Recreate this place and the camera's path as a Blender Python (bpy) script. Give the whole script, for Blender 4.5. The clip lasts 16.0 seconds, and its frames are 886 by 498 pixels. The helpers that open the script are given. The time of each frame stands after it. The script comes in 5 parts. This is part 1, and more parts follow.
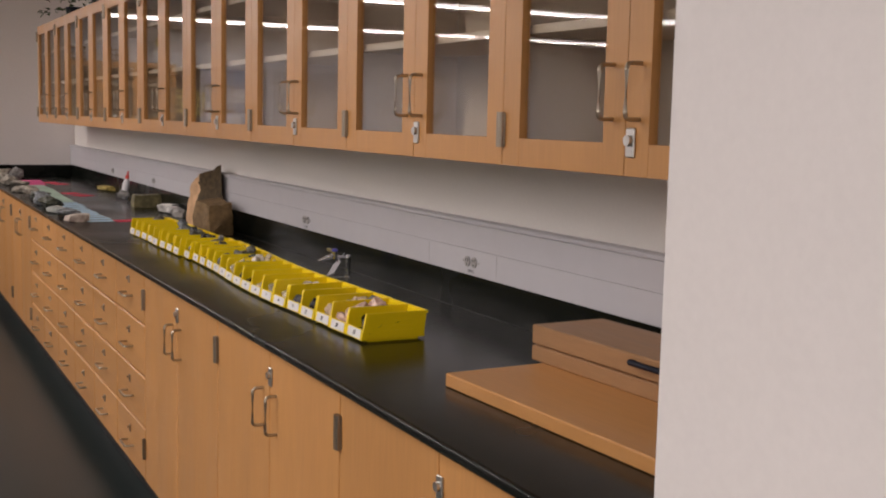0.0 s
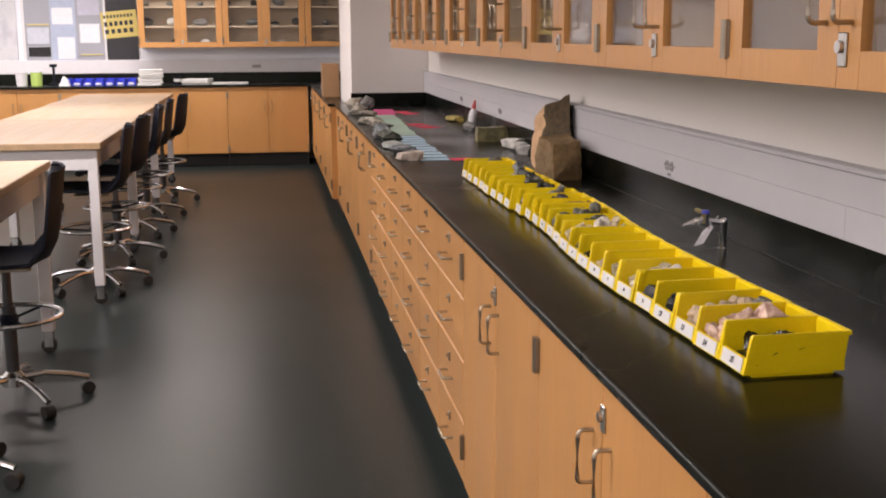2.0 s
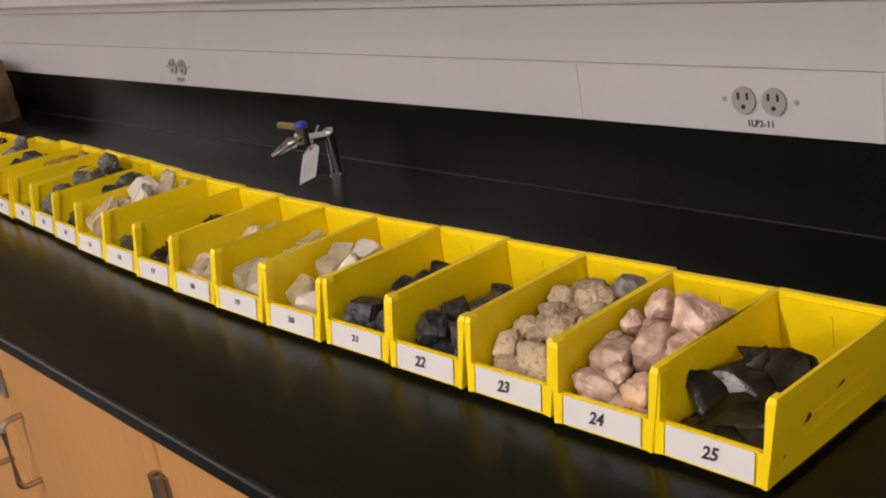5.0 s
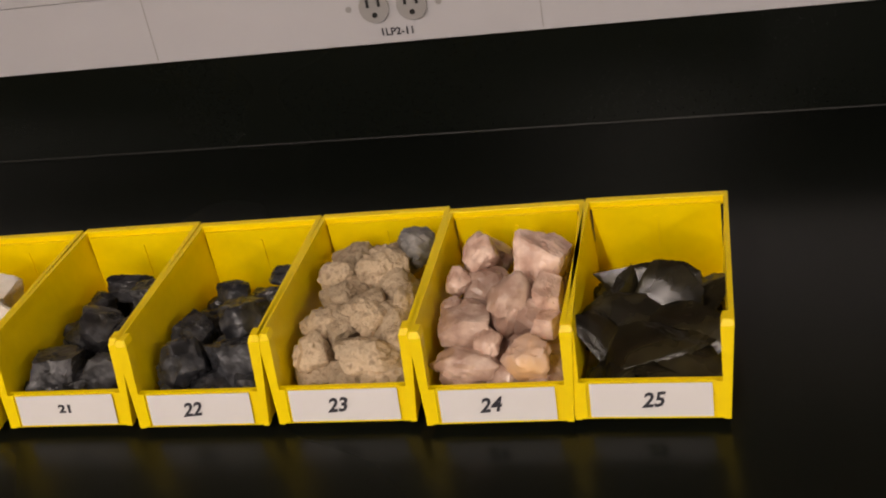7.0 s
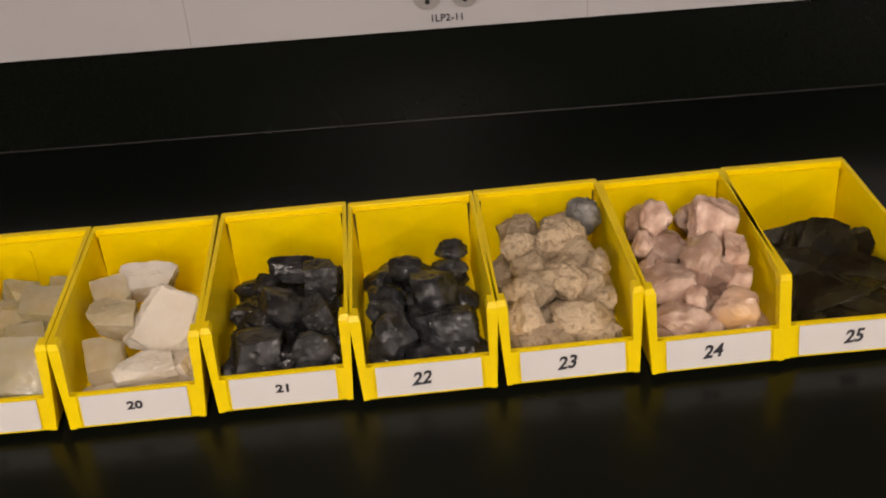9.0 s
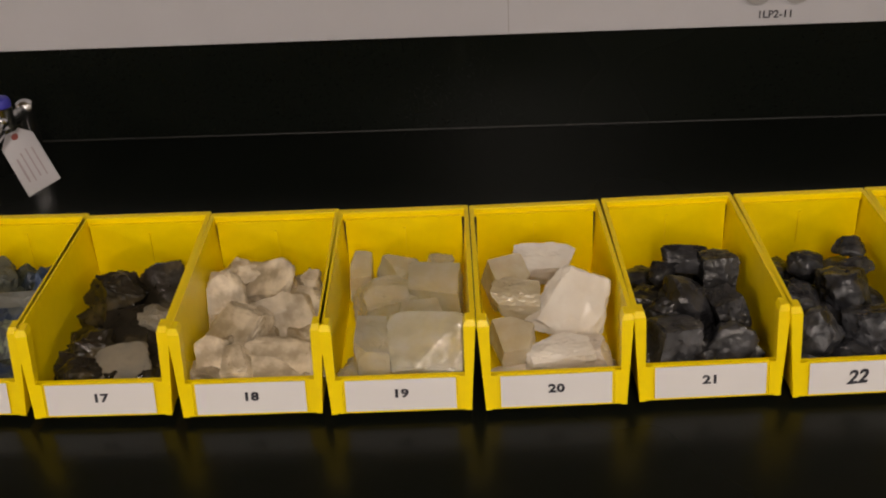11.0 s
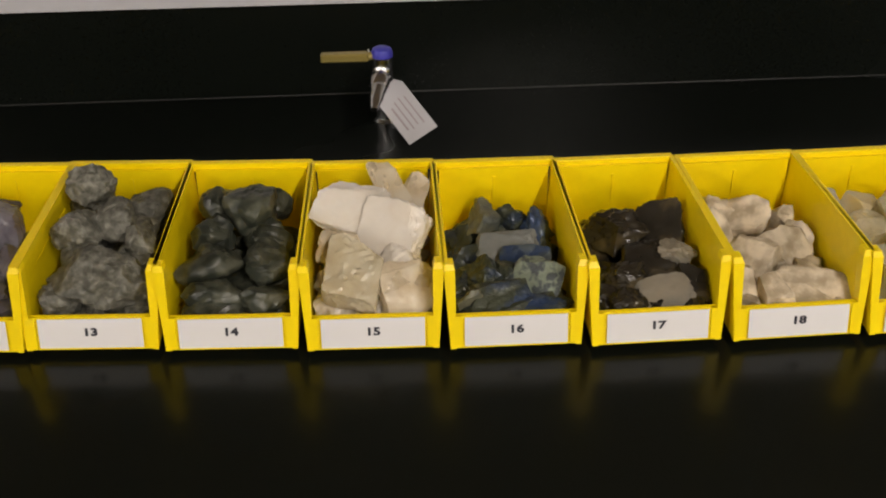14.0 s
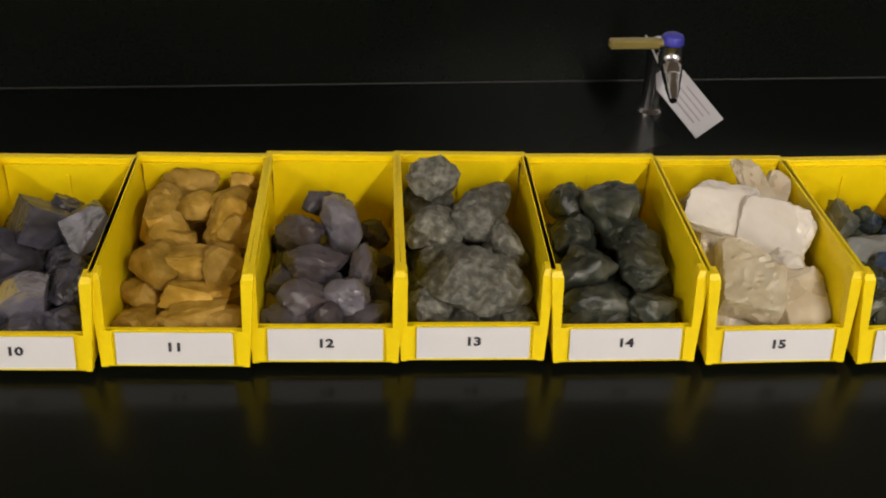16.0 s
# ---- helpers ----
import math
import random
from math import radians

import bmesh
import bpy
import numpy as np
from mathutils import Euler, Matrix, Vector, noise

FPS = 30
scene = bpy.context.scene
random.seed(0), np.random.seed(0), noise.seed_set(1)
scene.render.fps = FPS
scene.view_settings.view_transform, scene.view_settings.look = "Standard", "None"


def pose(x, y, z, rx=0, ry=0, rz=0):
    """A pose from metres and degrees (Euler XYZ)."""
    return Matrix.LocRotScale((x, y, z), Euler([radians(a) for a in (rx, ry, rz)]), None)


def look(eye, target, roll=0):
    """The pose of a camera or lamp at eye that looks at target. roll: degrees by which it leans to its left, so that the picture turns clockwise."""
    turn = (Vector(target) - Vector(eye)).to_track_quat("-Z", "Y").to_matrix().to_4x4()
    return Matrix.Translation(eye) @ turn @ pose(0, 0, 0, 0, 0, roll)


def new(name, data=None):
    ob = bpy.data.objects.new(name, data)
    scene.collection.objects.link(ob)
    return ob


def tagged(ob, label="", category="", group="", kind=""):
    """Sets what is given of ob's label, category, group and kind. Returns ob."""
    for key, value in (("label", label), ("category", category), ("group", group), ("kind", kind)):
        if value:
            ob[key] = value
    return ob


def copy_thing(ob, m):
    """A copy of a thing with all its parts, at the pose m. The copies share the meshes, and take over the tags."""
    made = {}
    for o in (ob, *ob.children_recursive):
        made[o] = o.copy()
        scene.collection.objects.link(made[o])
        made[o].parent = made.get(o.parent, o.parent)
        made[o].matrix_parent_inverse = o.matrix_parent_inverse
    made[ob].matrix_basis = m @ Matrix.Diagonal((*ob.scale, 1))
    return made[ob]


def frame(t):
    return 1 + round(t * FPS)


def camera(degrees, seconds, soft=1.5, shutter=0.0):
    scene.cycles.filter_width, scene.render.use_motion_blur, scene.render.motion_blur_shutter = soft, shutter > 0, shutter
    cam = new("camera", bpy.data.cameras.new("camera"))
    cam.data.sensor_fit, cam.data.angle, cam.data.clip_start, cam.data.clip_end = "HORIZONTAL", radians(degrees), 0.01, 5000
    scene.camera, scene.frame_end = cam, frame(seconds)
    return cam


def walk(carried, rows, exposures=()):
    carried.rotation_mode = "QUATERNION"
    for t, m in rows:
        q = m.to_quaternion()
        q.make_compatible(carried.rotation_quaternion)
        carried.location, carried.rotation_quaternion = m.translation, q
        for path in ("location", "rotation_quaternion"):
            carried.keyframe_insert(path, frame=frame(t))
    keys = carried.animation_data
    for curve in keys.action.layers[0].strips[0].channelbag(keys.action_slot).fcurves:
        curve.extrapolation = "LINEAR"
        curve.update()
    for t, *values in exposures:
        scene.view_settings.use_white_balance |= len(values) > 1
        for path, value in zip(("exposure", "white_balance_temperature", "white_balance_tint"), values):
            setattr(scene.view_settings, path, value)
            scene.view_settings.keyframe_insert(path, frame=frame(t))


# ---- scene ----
cam = camera(42.5, 16.0, soft=2.0)
PATH = [
    (0, (2.602, -1.568, 1.458), (0.835, -0.66, 1.23), 1.3),
    (0.5, (2.369, -1.474, 1.445), (0.525, -0.74, 1.207), 3.2),
    (1, (2.148, -1.41, 1.45), (0.255, -0.83, 1.166), 1.3),
    (1.5, (1.948, -1.302, 1.458), (0.005, -0.919, 1.181), -1.3),
    (2, (1.736, -1.223, 1.447), (-0.207, -0.929, 1.078), -0.3),
    (2.5, (1.491, -1.196, 1.441), (-0.439, -0.841, 1.058), -2.9),
    (3, (1.254, -1.138, 1.426), (-0.651, -0.688, 1.013), -3.7),
    (3.5, (1.035, -1.079, 1.413), (-0.856, -0.621, 0.951), -4.3),
    (4, (0.832, -1.069, 1.398), (-0.984, -0.394, 0.9), -7.3),
    (4.5, (0.672, -1.081, 1.382), (-0.99, -0.121, 0.818), -9.2),
    (5, (0.523, -1.064, 1.359), (-0.973, 0.097, 0.715), -9.7),
    (7.5, (0.054, -1.083, 1.388), (-0.245, 0.62, 0.382), -7.6),
    (8, (-0.025, -1.096, 1.402), (-0.159, 0.617, 0.378), -4.1),
    (8.5, (-0.12, -1.127, 1.414), (-0.178, 0.58, 0.374), -5.3),
    (9, (-0.225, -1.162, 1.429), (-0.228, 0.553, 0.4), -4.5),
    (11.5, (-0.551, -1.133, 1.4), (-0.65, 0.602, 0.412), -2.4),
    (12, (-0.62, -1.122, 1.409), (-0.686, 0.594, 0.385), -0.9),
    (12.5, (-0.718, -1.133, 1.425), (-0.679, 0.563, 0.367), -0.7),
    (13, (-0.821, -1.159, 1.432), (-0.688, 0.538, 0.383), 0.1),
    (13.5, (-0.912, -1.187, 1.426), (-0.793, 0.525, 0.399), -0.4),
    (14, (-0.973, -1.19, 1.417), (-0.848, 0.514, 0.378), -0.3),
    (14.5, (-1.04, -1.158, 1.4), (-0.899, 0.552, 0.372), -0.4),
    (15, (-1.136, -1.135, 1.399), (-0.977, 0.563, 0.354), 0.7),
    (15.5, (-1.196, -1.118, 1.397), (-1.01, 0.573, 0.346), 0.7),
    (16, (-1.283, -1.096, 1.391), (-1.06, 0.581, 0.325), 2.4),
]
walk(cam, [(t, look(eye, target, roll)) for t, eye, target, roll in PATH],
     [(0.0, -0.53, 6700, 17), (0.5, -0.35, 6700, 18), (1.0, -0.15, 6700, 18), (1.5, -0.1, 6650, 17), (3.5, -0.16, 6750, 18), (4.5, -0.2, 6850, 16), (5.0, -0.27, 6900, 16), (7.5, -0.48, 7350, 17),
      (9.0, -0.46, 7350, 16), (11.5, -0.75, 7250, 14), (12.0, -0.75, 7250, 14), (12.5, -0.68, 7250, 13), (13.5, -0.40, 7000, 11), (14.0, -0.32, 6900, 10), (14.5, -0.30, 6800, 10), (16.0, -0.26, 6750, 9)])

# ---- world and lamps ----
world = bpy.data.worlds.new("dim_outside")
world.use_nodes = True
world.node_tree.nodes["Background"].inputs[0].default_value = (0.5, 0.55, 0.6, 1)
world.node_tree.nodes["Background"].inputs[1].default_value = 0.05
scene.world = world
LAMP_POWER = 62.0          # watts per fluorescent fixture
LAMP_COLOUR = (1.0, 0.94, 0.89)

# ---- plan ----
WALL_X0, WALL_X1, WALL_Y0, CEIL = -12.0, 5.0, -9.6, 2.95
TOP = 0.914                # worktop height
SLAB = 0.021
EDGE_Y = -0.710            # worktop front
FACE_Y = -0.695            # cabinet door face
SPLASH_Y = -0.03
FAR_FACE = -11.3           # face of the cabinets on the far wall


# ---- materials ----
def mat(name, colour, rough=0.5, metal=0.0, bump=0.0, scale=20.0, vary=0.12, big=2.0, spec=0.5, coat=0.0,
        stretch=(1, 1, 1), transmission=0.0, ior=1.45, second=None, mix_lo=0.45, mix_hi=0.65, obj_random=0.0, sub=0.0):
    m = bpy.data.materials.new(name)
    m.use_nodes = True
    nt = m.node_tree
    n, l = nt.nodes, nt.links
    b = n["Principled BSDF"]
    b.inputs["Roughness"].default_value = rough
    b.inputs["Metallic"].default_value = metal
    b.inputs["Specular IOR Level"].default_value = spec
    b.inputs["Coat Weight"].default_value = coat
    b.inputs["Transmission Weight"].default_value = transmission
    b.inputs["IOR"].default_value = ior
    if sub:
        b.inputs["Subsurface Weight"].default_value = sub
        b.inputs["Subsurface Radius"].default_value = (0.01, 0.01, 0.01)
    tc = n.new("ShaderNodeTexCoord")
    mp = n.new("ShaderNodeMapping")
    mp.inputs["Scale"].default_value = stretch
    l.new(tc.outputs["Object"], mp.inputs["Vector"])
    fine = n.new("ShaderNodeTexNoise")
    fine.inputs["Scale"].default_value = scale
    fine.inputs["Detail"].default_value = 6.0
    l.new(mp.outputs["Vector"], fine.inputs["Vector"])
    wide = n.new("ShaderNodeTexNoise")
    wide.inputs["Scale"].default_value = big
    wide.inputs["Detail"].default_value = 3.0
    l.new(mp.outputs["Vector"], wide.inputs["Vector"])
    add = n.new("ShaderNodeMath")
    add.operation = "ADD"
    l.new(fine.outputs["Fac"], add.inputs[0])
    l.new(wide.outputs["Fac"], add.inputs[1])
    span = n.new("ShaderNodeMapRange")
    span.inputs["From Min"].default_value = 0.6
    span.inputs["From Max"].default_value = 1.4
    span.inputs["To Min"].default_value = 1.0 - vary
    span.inputs["To Max"].default_value = 1.0 + vary
    l.new(add.outputs[0], span.inputs["Value"])
    tone = span.outputs[0]
    if obj_random:
        info = n.new("ShaderNodeObjectInfo")
        r = n.new("ShaderNodeMapRange")
        r.inputs["To Min"].default_value = 1.0 - obj_random
        r.inputs["To Max"].default_value = 1.0 + obj_random
        l.new(info.outputs["Random"], r.inputs["Value"])
        mul = n.new("ShaderNodeMath")
        mul.operation = "MULTIPLY"
        l.new(span.outputs[0], mul.inputs[0])
        l.new(r.outputs[0], mul.inputs[1])
        tone = mul.outputs[0]
    base = n.new("ShaderNodeMix")
    base.data_type = "RGBA"
    base.inputs[6].default_value = (*colour, 1)
    base.inputs[7].default_value = (*(second or colour), 1)
    if second:
        fr = n.new("ShaderNodeMapRange")
        fr.inputs["From Min"].default_value = mix_lo
        fr.inputs["From Max"].default_value = mix_hi
        l.new(fine.outputs["Fac"], fr.inputs["Value"])
        l.new(fr.outputs[0], base.inputs[0])
    else:
        base.inputs[0].default_value = 0.0
    scaled = n.new("ShaderNodeVectorMath")
    scaled.operation = "SCALE"
    l.new(base.outputs[2], scaled.inputs[0])
    l.new(tone, scaled.inputs["Scale"])
    l.new(scaled.outputs[0], b.inputs["Base Color"])
    rr = n.new("ShaderNodeMapRange")
    rr.inputs["From Min"].default_value = 0.3
    rr.inputs["From Max"].default_value = 0.7
    rr.inputs["To Min"].default_value = max(0.0, rough - 0.06)
    rr.inputs["To Max"].default_value = min(1.0, rough + 0.06)
    l.new(wide.outputs["Fac"], rr.inputs["Value"])
    if transmission < 0.5:
        l.new(rr.outputs[0], b.inputs["Roughness"])
    if bump:
        bp = n.new("ShaderNodeBump")
        bp.inputs["Strength"].default_value = bump
        bp.inputs["Distance"].default_value = 0.003
        l.new(fine.outputs["Fac"], bp.inputs["Height"])
        l.new(bp.outputs[0], b.inputs["Normal"])
    return m


def glow(name, colour, strength):
    m = bpy.data.materials.new(name)
    m.use_nodes = True
    b = m.node_tree.nodes["Principled BSDF"]
    b.inputs["Base Color"].default_value = (*colour, 1)
    b.inputs["Emission Color"].default_value = (*colour, 1)
    b.inputs["Emission Strength"].default_value = strength
    return m


def pane_glass(name):
    m = bpy.data.materials.new(name)
    m.use_nodes = True
    nt = m.node_tree
    n, l = nt.nodes, nt.links
    n.remove(n["Principled BSDF"])
    clear = n.new("ShaderNodeBsdfTransparent")
    clear.inputs[0].default_value = (0.95, 0.96, 0.955, 1)
    gloss = n.new("ShaderNodeBsdfGlossy")
    gloss.inputs["Roughness"].default_value = 0.015
    edge = n.new("ShaderNodeLayerWeight")
    edge.inputs[0].default_value = 0.5
    steep = n.new("ShaderNodeMath")
    steep.operation = "POWER"
    steep.inputs[1].default_value = 4.0
    l.new(edge.outputs["Facing"], steep.inputs[0])
    fres = n.new("ShaderNodeMath")
    fres.operation = "MULTIPLY_ADD"
    fres.inputs[1].default_value = 0.45
    fres.inputs[2].default_value = 0.04
    l.new(steep.outputs[0], fres.inputs[0])
    mix = n.new("ShaderNodeMixShader")
    l.new(fres.outputs[0], mix.inputs[0])
    l.new(clear.outputs[0], mix.inputs[1])
    l.new(gloss.outputs[0], mix.inputs[2])
    l.new(mix.outputs[0], n["Material Output"].inputs[0])
    return m


M_WALL = mat("wall_paint", (0.77, 0.745, 0.72), 0.6, bump=0.05, scale=90, vary=0.03)
# bluer than the white of the other walls
M_WALL_W = mat("far_wall_bluish_white", (0.79, 0.81, 0.88), 0.6, bump=0.05, scale=90, vary=0.03)
M_PIER = mat("pier_paint", (0.82, 0.785, 0.775), 0.6, bump=0.05, scale=90, vary=0.03)
M_CEIL = mat("ceiling_tile", (0.78, 0.77, 0.74), 0.9, bump=0.3, scale=60, vary=0.05)
M_FLOOR = mat("floor_vinyl", (0.022, 0.030, 0.030), 0.33, scale=60, vary=0.06, big=0.25, spec=0.22)
M_BASE = mat("base_rubber", (0.012, 0.012, 0.013), 0.5)
M_EPOXY = mat("black_epoxy", (0.0050, 0.0064, 0.0050), 0.24, bump=0.012, scale=300, vary=0.2, spec=0.22)
M_MAPLE = mat("maple_veneer", (0.55, 0.270, 0.090), 0.38, bump=0.02, scale=26, vary=0.09, big=1.2, stretch=(5, 5, 0.35), obj_random=0.05)
M_MAPLE_H = mat("maple_veneer_rail", (0.55, 0.270, 0.090), 0.38, bump=0.02, scale=26, vary=0.09, big=1.2, stretch=(0.35, 5, 5), obj_random=0.04)
M_MAPLE_IN = mat("maple_inside", (0.62, 0.50, 0.37), 0.5, bump=0.02, scale=26, vary=0.09, stretch=(0.5, 4, 4))
M_BUTCHER = mat("maple_tabletop", (0.43, 0.295, 0.175), 0.4, bump=0.02, scale=18, vary=0.14, big=3, stretch=(0.4, 7, 4))
M_STEEL = mat("brushed_nickel", (0.46, 0.40, 0.32), 0.33, metal=1.0, vary=0.1, scale=80)
M_CHROME = mat("chrome", (0.68, 0.68, 0.69), 0.2, metal=1.0, vary=0.03)
M_HINGE = mat("dark_hinge_steel", (0.33, 0.28, 0.225), 0.4, metal=1.0)
M_LOCK = mat("lock_steel", (0.55, 0.54, 0.52), 0.3, metal=1.0)
M_DARK = mat("dark_slot", (0.015, 0.015, 0.016), 0.6)
M_GLASS = pane_glass("door_glass")
M_RACE = mat("raceway_paint", (0.53, 0.525, 0.56), 0.42, vary=0.03)
M_SOCKET = mat("socket_plastic", (0.34, 0.33, 0.33), 0.4)
M_INK = mat("ink", (0.03, 0.03, 0.04), 0.7)
M_YELLOW = mat("yellow_plastic", (0.95, 0.71, 0.008), 0.33, bump=0.02, scale=120, vary=0.05, big=12, obj_random=0.03)
M_LABEL = mat("paper_label", (0.73, 0.715, 0.715), 0.6, vary=0.04)
M_SHEET = mat("pinned_paper", (0.76, 0.77, 0.82), 0.75, vary=0.05)
M_PAPER = mat("paper", (0.74, 0.74, 0.73), 0.7, vary=0.04)
M_CARD_BLUE = mat("blue_card", (0.46, 0.65, 0.80), 0.7, vary=0.05, obj_random=0.08)
M_CARD_GREEN = mat("green_card", (0.45, 0.60, 0.50), 0.7, vary=0.05, obj_random=0.10)
M_CARD_PINK = mat("pink_card", (0.80, 0.10, 0.32), 0.7, vary=0.05, obj_random=0.08)
M_CARD_RED = mat("red_card", (0.78, 0.06, 0.12), 0.7, vary=0.05)
M_WHITE = mat("white_steel_paint", (0.72, 0.71, 0.74), 0.4, vary=0.03)
M_SHELL = mat("black_plastic_shell", (0.006, 0.0085, 0.019), 0.55, bump=0.05, scale=150, spec=0.2)
M_RUBBER = mat("caster_rubber", (0.02, 0.02, 0.02), 0.6)
M_COLUMN = mat("dark_gas_column", (0.10, 0.10, 0.11), 0.35, metal=0.8)
M_TUBE = glow("fluorescent_tube", (1.0, 0.95, 0.88), 9.0)
M_CARTON = mat("brown_cardboard", (0.36, 0.20, 0.10), 0.8, vary=0.08)
M_OAKCASE = mat("stained_wood_case", (0.34, 0.185, 0.085), 0.45, bump=0.03, scale=22, vary=0.15, stretch=(0.6, 5, 5))
M_BLUE = mat("blue_plastic", (0.03, 0.05, 0.55), 0.4)
M_BOARD = mat("grey_tackboard", (0.36, 0.37, 0.42), 0.8, vary=0.06, scale=60)
M_BLACKBOARD = mat("black_board", (0.035, 0.035, 0.04), 0.7)
M_POSTER = mat("yellow_poster", (0.62, 0.50, 0.16), 0.7, vary=0.04)


# ---- mesh helpers ----
def box(bm, lo, hi, bevel=0.0, segs=1):
    lo, hi = Vector(lo), Vector(hi)
    r = bmesh.ops.create_cube(bm, size=1.0, matrix=Matrix.Translation((lo + hi) / 2) @ Matrix.Diagonal((*(hi - lo), 1)))
    if bevel:
        vs = set(r["verts"])
        es = [e for e in bm.edges if e.verts[0] in vs and e.verts[1] in vs]
        bmesh.ops.bevel(bm, geom=es, offset=bevel, segments=segs, affect="EDGES", profile=0.6)
    return bm


def boxes(*items, bevel=0.0):
    bm = bmesh.new()
    for lo, hi in items:
        box(bm, lo, hi, bevel)
    return bm


def rod(bm, a, b, r, r2=None, seg=12):
    a, b = Vector(a), Vector(b)
    d = b - a
    q = d.to_track_quat("Z", "Y").to_matrix().to_4x4()
    bmesh.ops.create_cone(bm, cap_ends=True, segments=seg, radius1=r, radius2=r if r2 is None else r2, depth=d.length,
                          matrix=Matrix.Translation((a + b) / 2) @ q)
    return bm


def pipe(bm, pts, r, seg=8, closed=False):
    """A round tube along the points."""
    pts = [Vector(p) for p in pts]
    rings, count = [], len(pts)
    for i, p in enumerate(pts):
        if closed:
            d = pts[(i + 1) % count] - pts[i - 1]
        else:
            d = pts[min(i + 1, count - 1)] - pts[max(i - 1, 0)]
        q = d.to_track_quat("Z", "Y")
        rings.append([bm.verts.new(p + q @ Vector((r * math.cos(2 * math.pi * k / seg), r * math.sin(2 * math.pi * k / seg), 0))) for k in range(seg)])
    pairs = list(zip(rings, rings[1:])) + ([(rings[-1], rings[0])] if closed else [])
    for u, v in pairs:
        for k in range(seg):
            bm.faces.new((u[k], u[(k + 1) % seg], v[(k + 1) % seg], v[k]))
    if not closed:
        bm.faces.new(rings[0][::-1])
        bm.faces.new(rings[-1])
    return bm


def arc_pts(pts, r, n=4):
    """Rounds the inner corners of a polyline."""
    pts = [Vector(p) for p in pts]
    out = [pts[0]]
    for a, b, c in zip(pts, pts[1:], pts[2:]):
        u, v = (a - b).normalized(), (c - b).normalized()
        for i in range(n + 1):
            t = i / n
            out.append(b + u * r * (1 - t) ** 2 + v * r * t ** 2)
    out.append(pts[-1])
    return out


def lathe(bm, prof, seg=24, at=(0, 0, 0)):
    at = Vector(at)
    rings = []
    for r, z in prof:
        rings.append([bm.verts.new(at + Vector((r * math.cos(2 * math.pi * k / seg), r * math.sin(2 * math.pi * k / seg), z))) for k in range(seg)])
    for u, v in zip(rings, rings[1:]):
        for k in range(seg):
            bm.faces.new((u[k], u[(k + 1) % seg], v[(k + 1) % seg], v[k]))
    bm.faces.new(rings[0][::-1])
    bm.faces.new(rings[-1])
    return bm


def prism(bm, outline, axis_from, axis_to, plane="yz"):
    """Extrudes a closed outline; plane names the outline's two axes."""
    def at(p, w):
        return {"yz": (w, p[0], p[1]), "xz": (p[0], w, p[1]), "xy": (p[0], p[1], w)}[plane]
    a = [bm.verts.new(at(p, axis_from)) for p in outline]
    b = [bm.verts.new(at(p, axis_to)) for p in outline]
    k = len(a)
    for i in range(k):
        bm.faces.new((a[i], a[(i + 1) % k], b[(i + 1) % k], b[i]))
    bm.faces.new(a[::-1])
    bm.faces.new(b)
    bmesh.ops.recalc_face_normals(bm, faces=bm.faces[:])
    return bm


def part(name, bm, material, parent=None, label="", smooth=False):
    bmesh.ops.recalc_face_normals(bm, faces=bm.faces[:])
    me = bpy.data.meshes.new(name)
    bm.to_mesh(me)
    bm.free()
    me.materials.append(material)
    if smooth:
        for p in me.polygons:
            p.use_smooth = True
        me.set_sharp_from_angle(angle=radians(30))
    ob = new(name, me)
    if parent:
        ob.parent = parent
    if label:
        ob["label"] = label
    return ob


def thing(name, label, category, at=(0, 0, 0), rz=0.0, group="", kind=""):
    ob = new(name)
    ob.matrix_basis = pose(*at, 0, 0, rz)
    return tagged(ob, label, category, group, kind)


def struct(name, bm, material, label="", smooth=False):
    return tagged(part(name, bm, material, None, "", smooth), label or name.replace("_", " "), "", "", "structure")


def letters(text, size, material, parent, m, name="number", slant=0.0, weight=0.036):
    cu = bpy.data.curves.new(name, "FONT")
    cu.body, cu.size, cu.align_x, cu.align_y = text, size, "CENTER", "CENTER"
    cu.extrude = 0.0002
    cu.shear = slant
    cu.offset = size * weight
    cu.resolution_u = 2
    tmp = new("tmp_text", cu)
    me = bpy.data.meshes.new_from_object(tmp)
    bpy.data.objects.remove(tmp)
    me.materials.append(material)
    ob = new(name, me)
    ob.parent = parent
    ob.matrix_basis = m
    return ob


# ---- room shell ----
struct("floor", boxes(((WALL_X0 - 0.2, WALL_Y0 - 0.2, -0.1), (WALL_X1 + 0.2, 0.2, 0.0))), M_FLOOR, "dark grey polished vinyl floor")
struct("ceiling", boxes(((WALL_X0 - 0.2, WALL_Y0 - 0.2, CEIL), (WALL_X1 + 0.2, 0.2, CEIL + 0.1))), M_CEIL, "off-white ceiling tiles")
struct("wall_north", boxes(((WALL_X0 - 0.2, 0.0, 0), (WALL_X1 + 0.2, 0.2, CEIL))), M_WALL, "white painted wall above the worktop")
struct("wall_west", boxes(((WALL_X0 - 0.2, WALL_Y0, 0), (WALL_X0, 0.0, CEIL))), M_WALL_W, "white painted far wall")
struct("wall_south", boxes(((WALL_X0 - 0.2, WALL_Y0 - 0.2, 0), (WALL_X1 + 0.2, WALL_Y0, CEIL))), M_WALL, "white painted wall")
struct("wall_east", boxes(((WALL_X1, WALL_Y0, 0), (WALL_X1 + 0.2, 0.0, CEIL))), M_WALL, "white painted wall")
PIER_X = -7.05
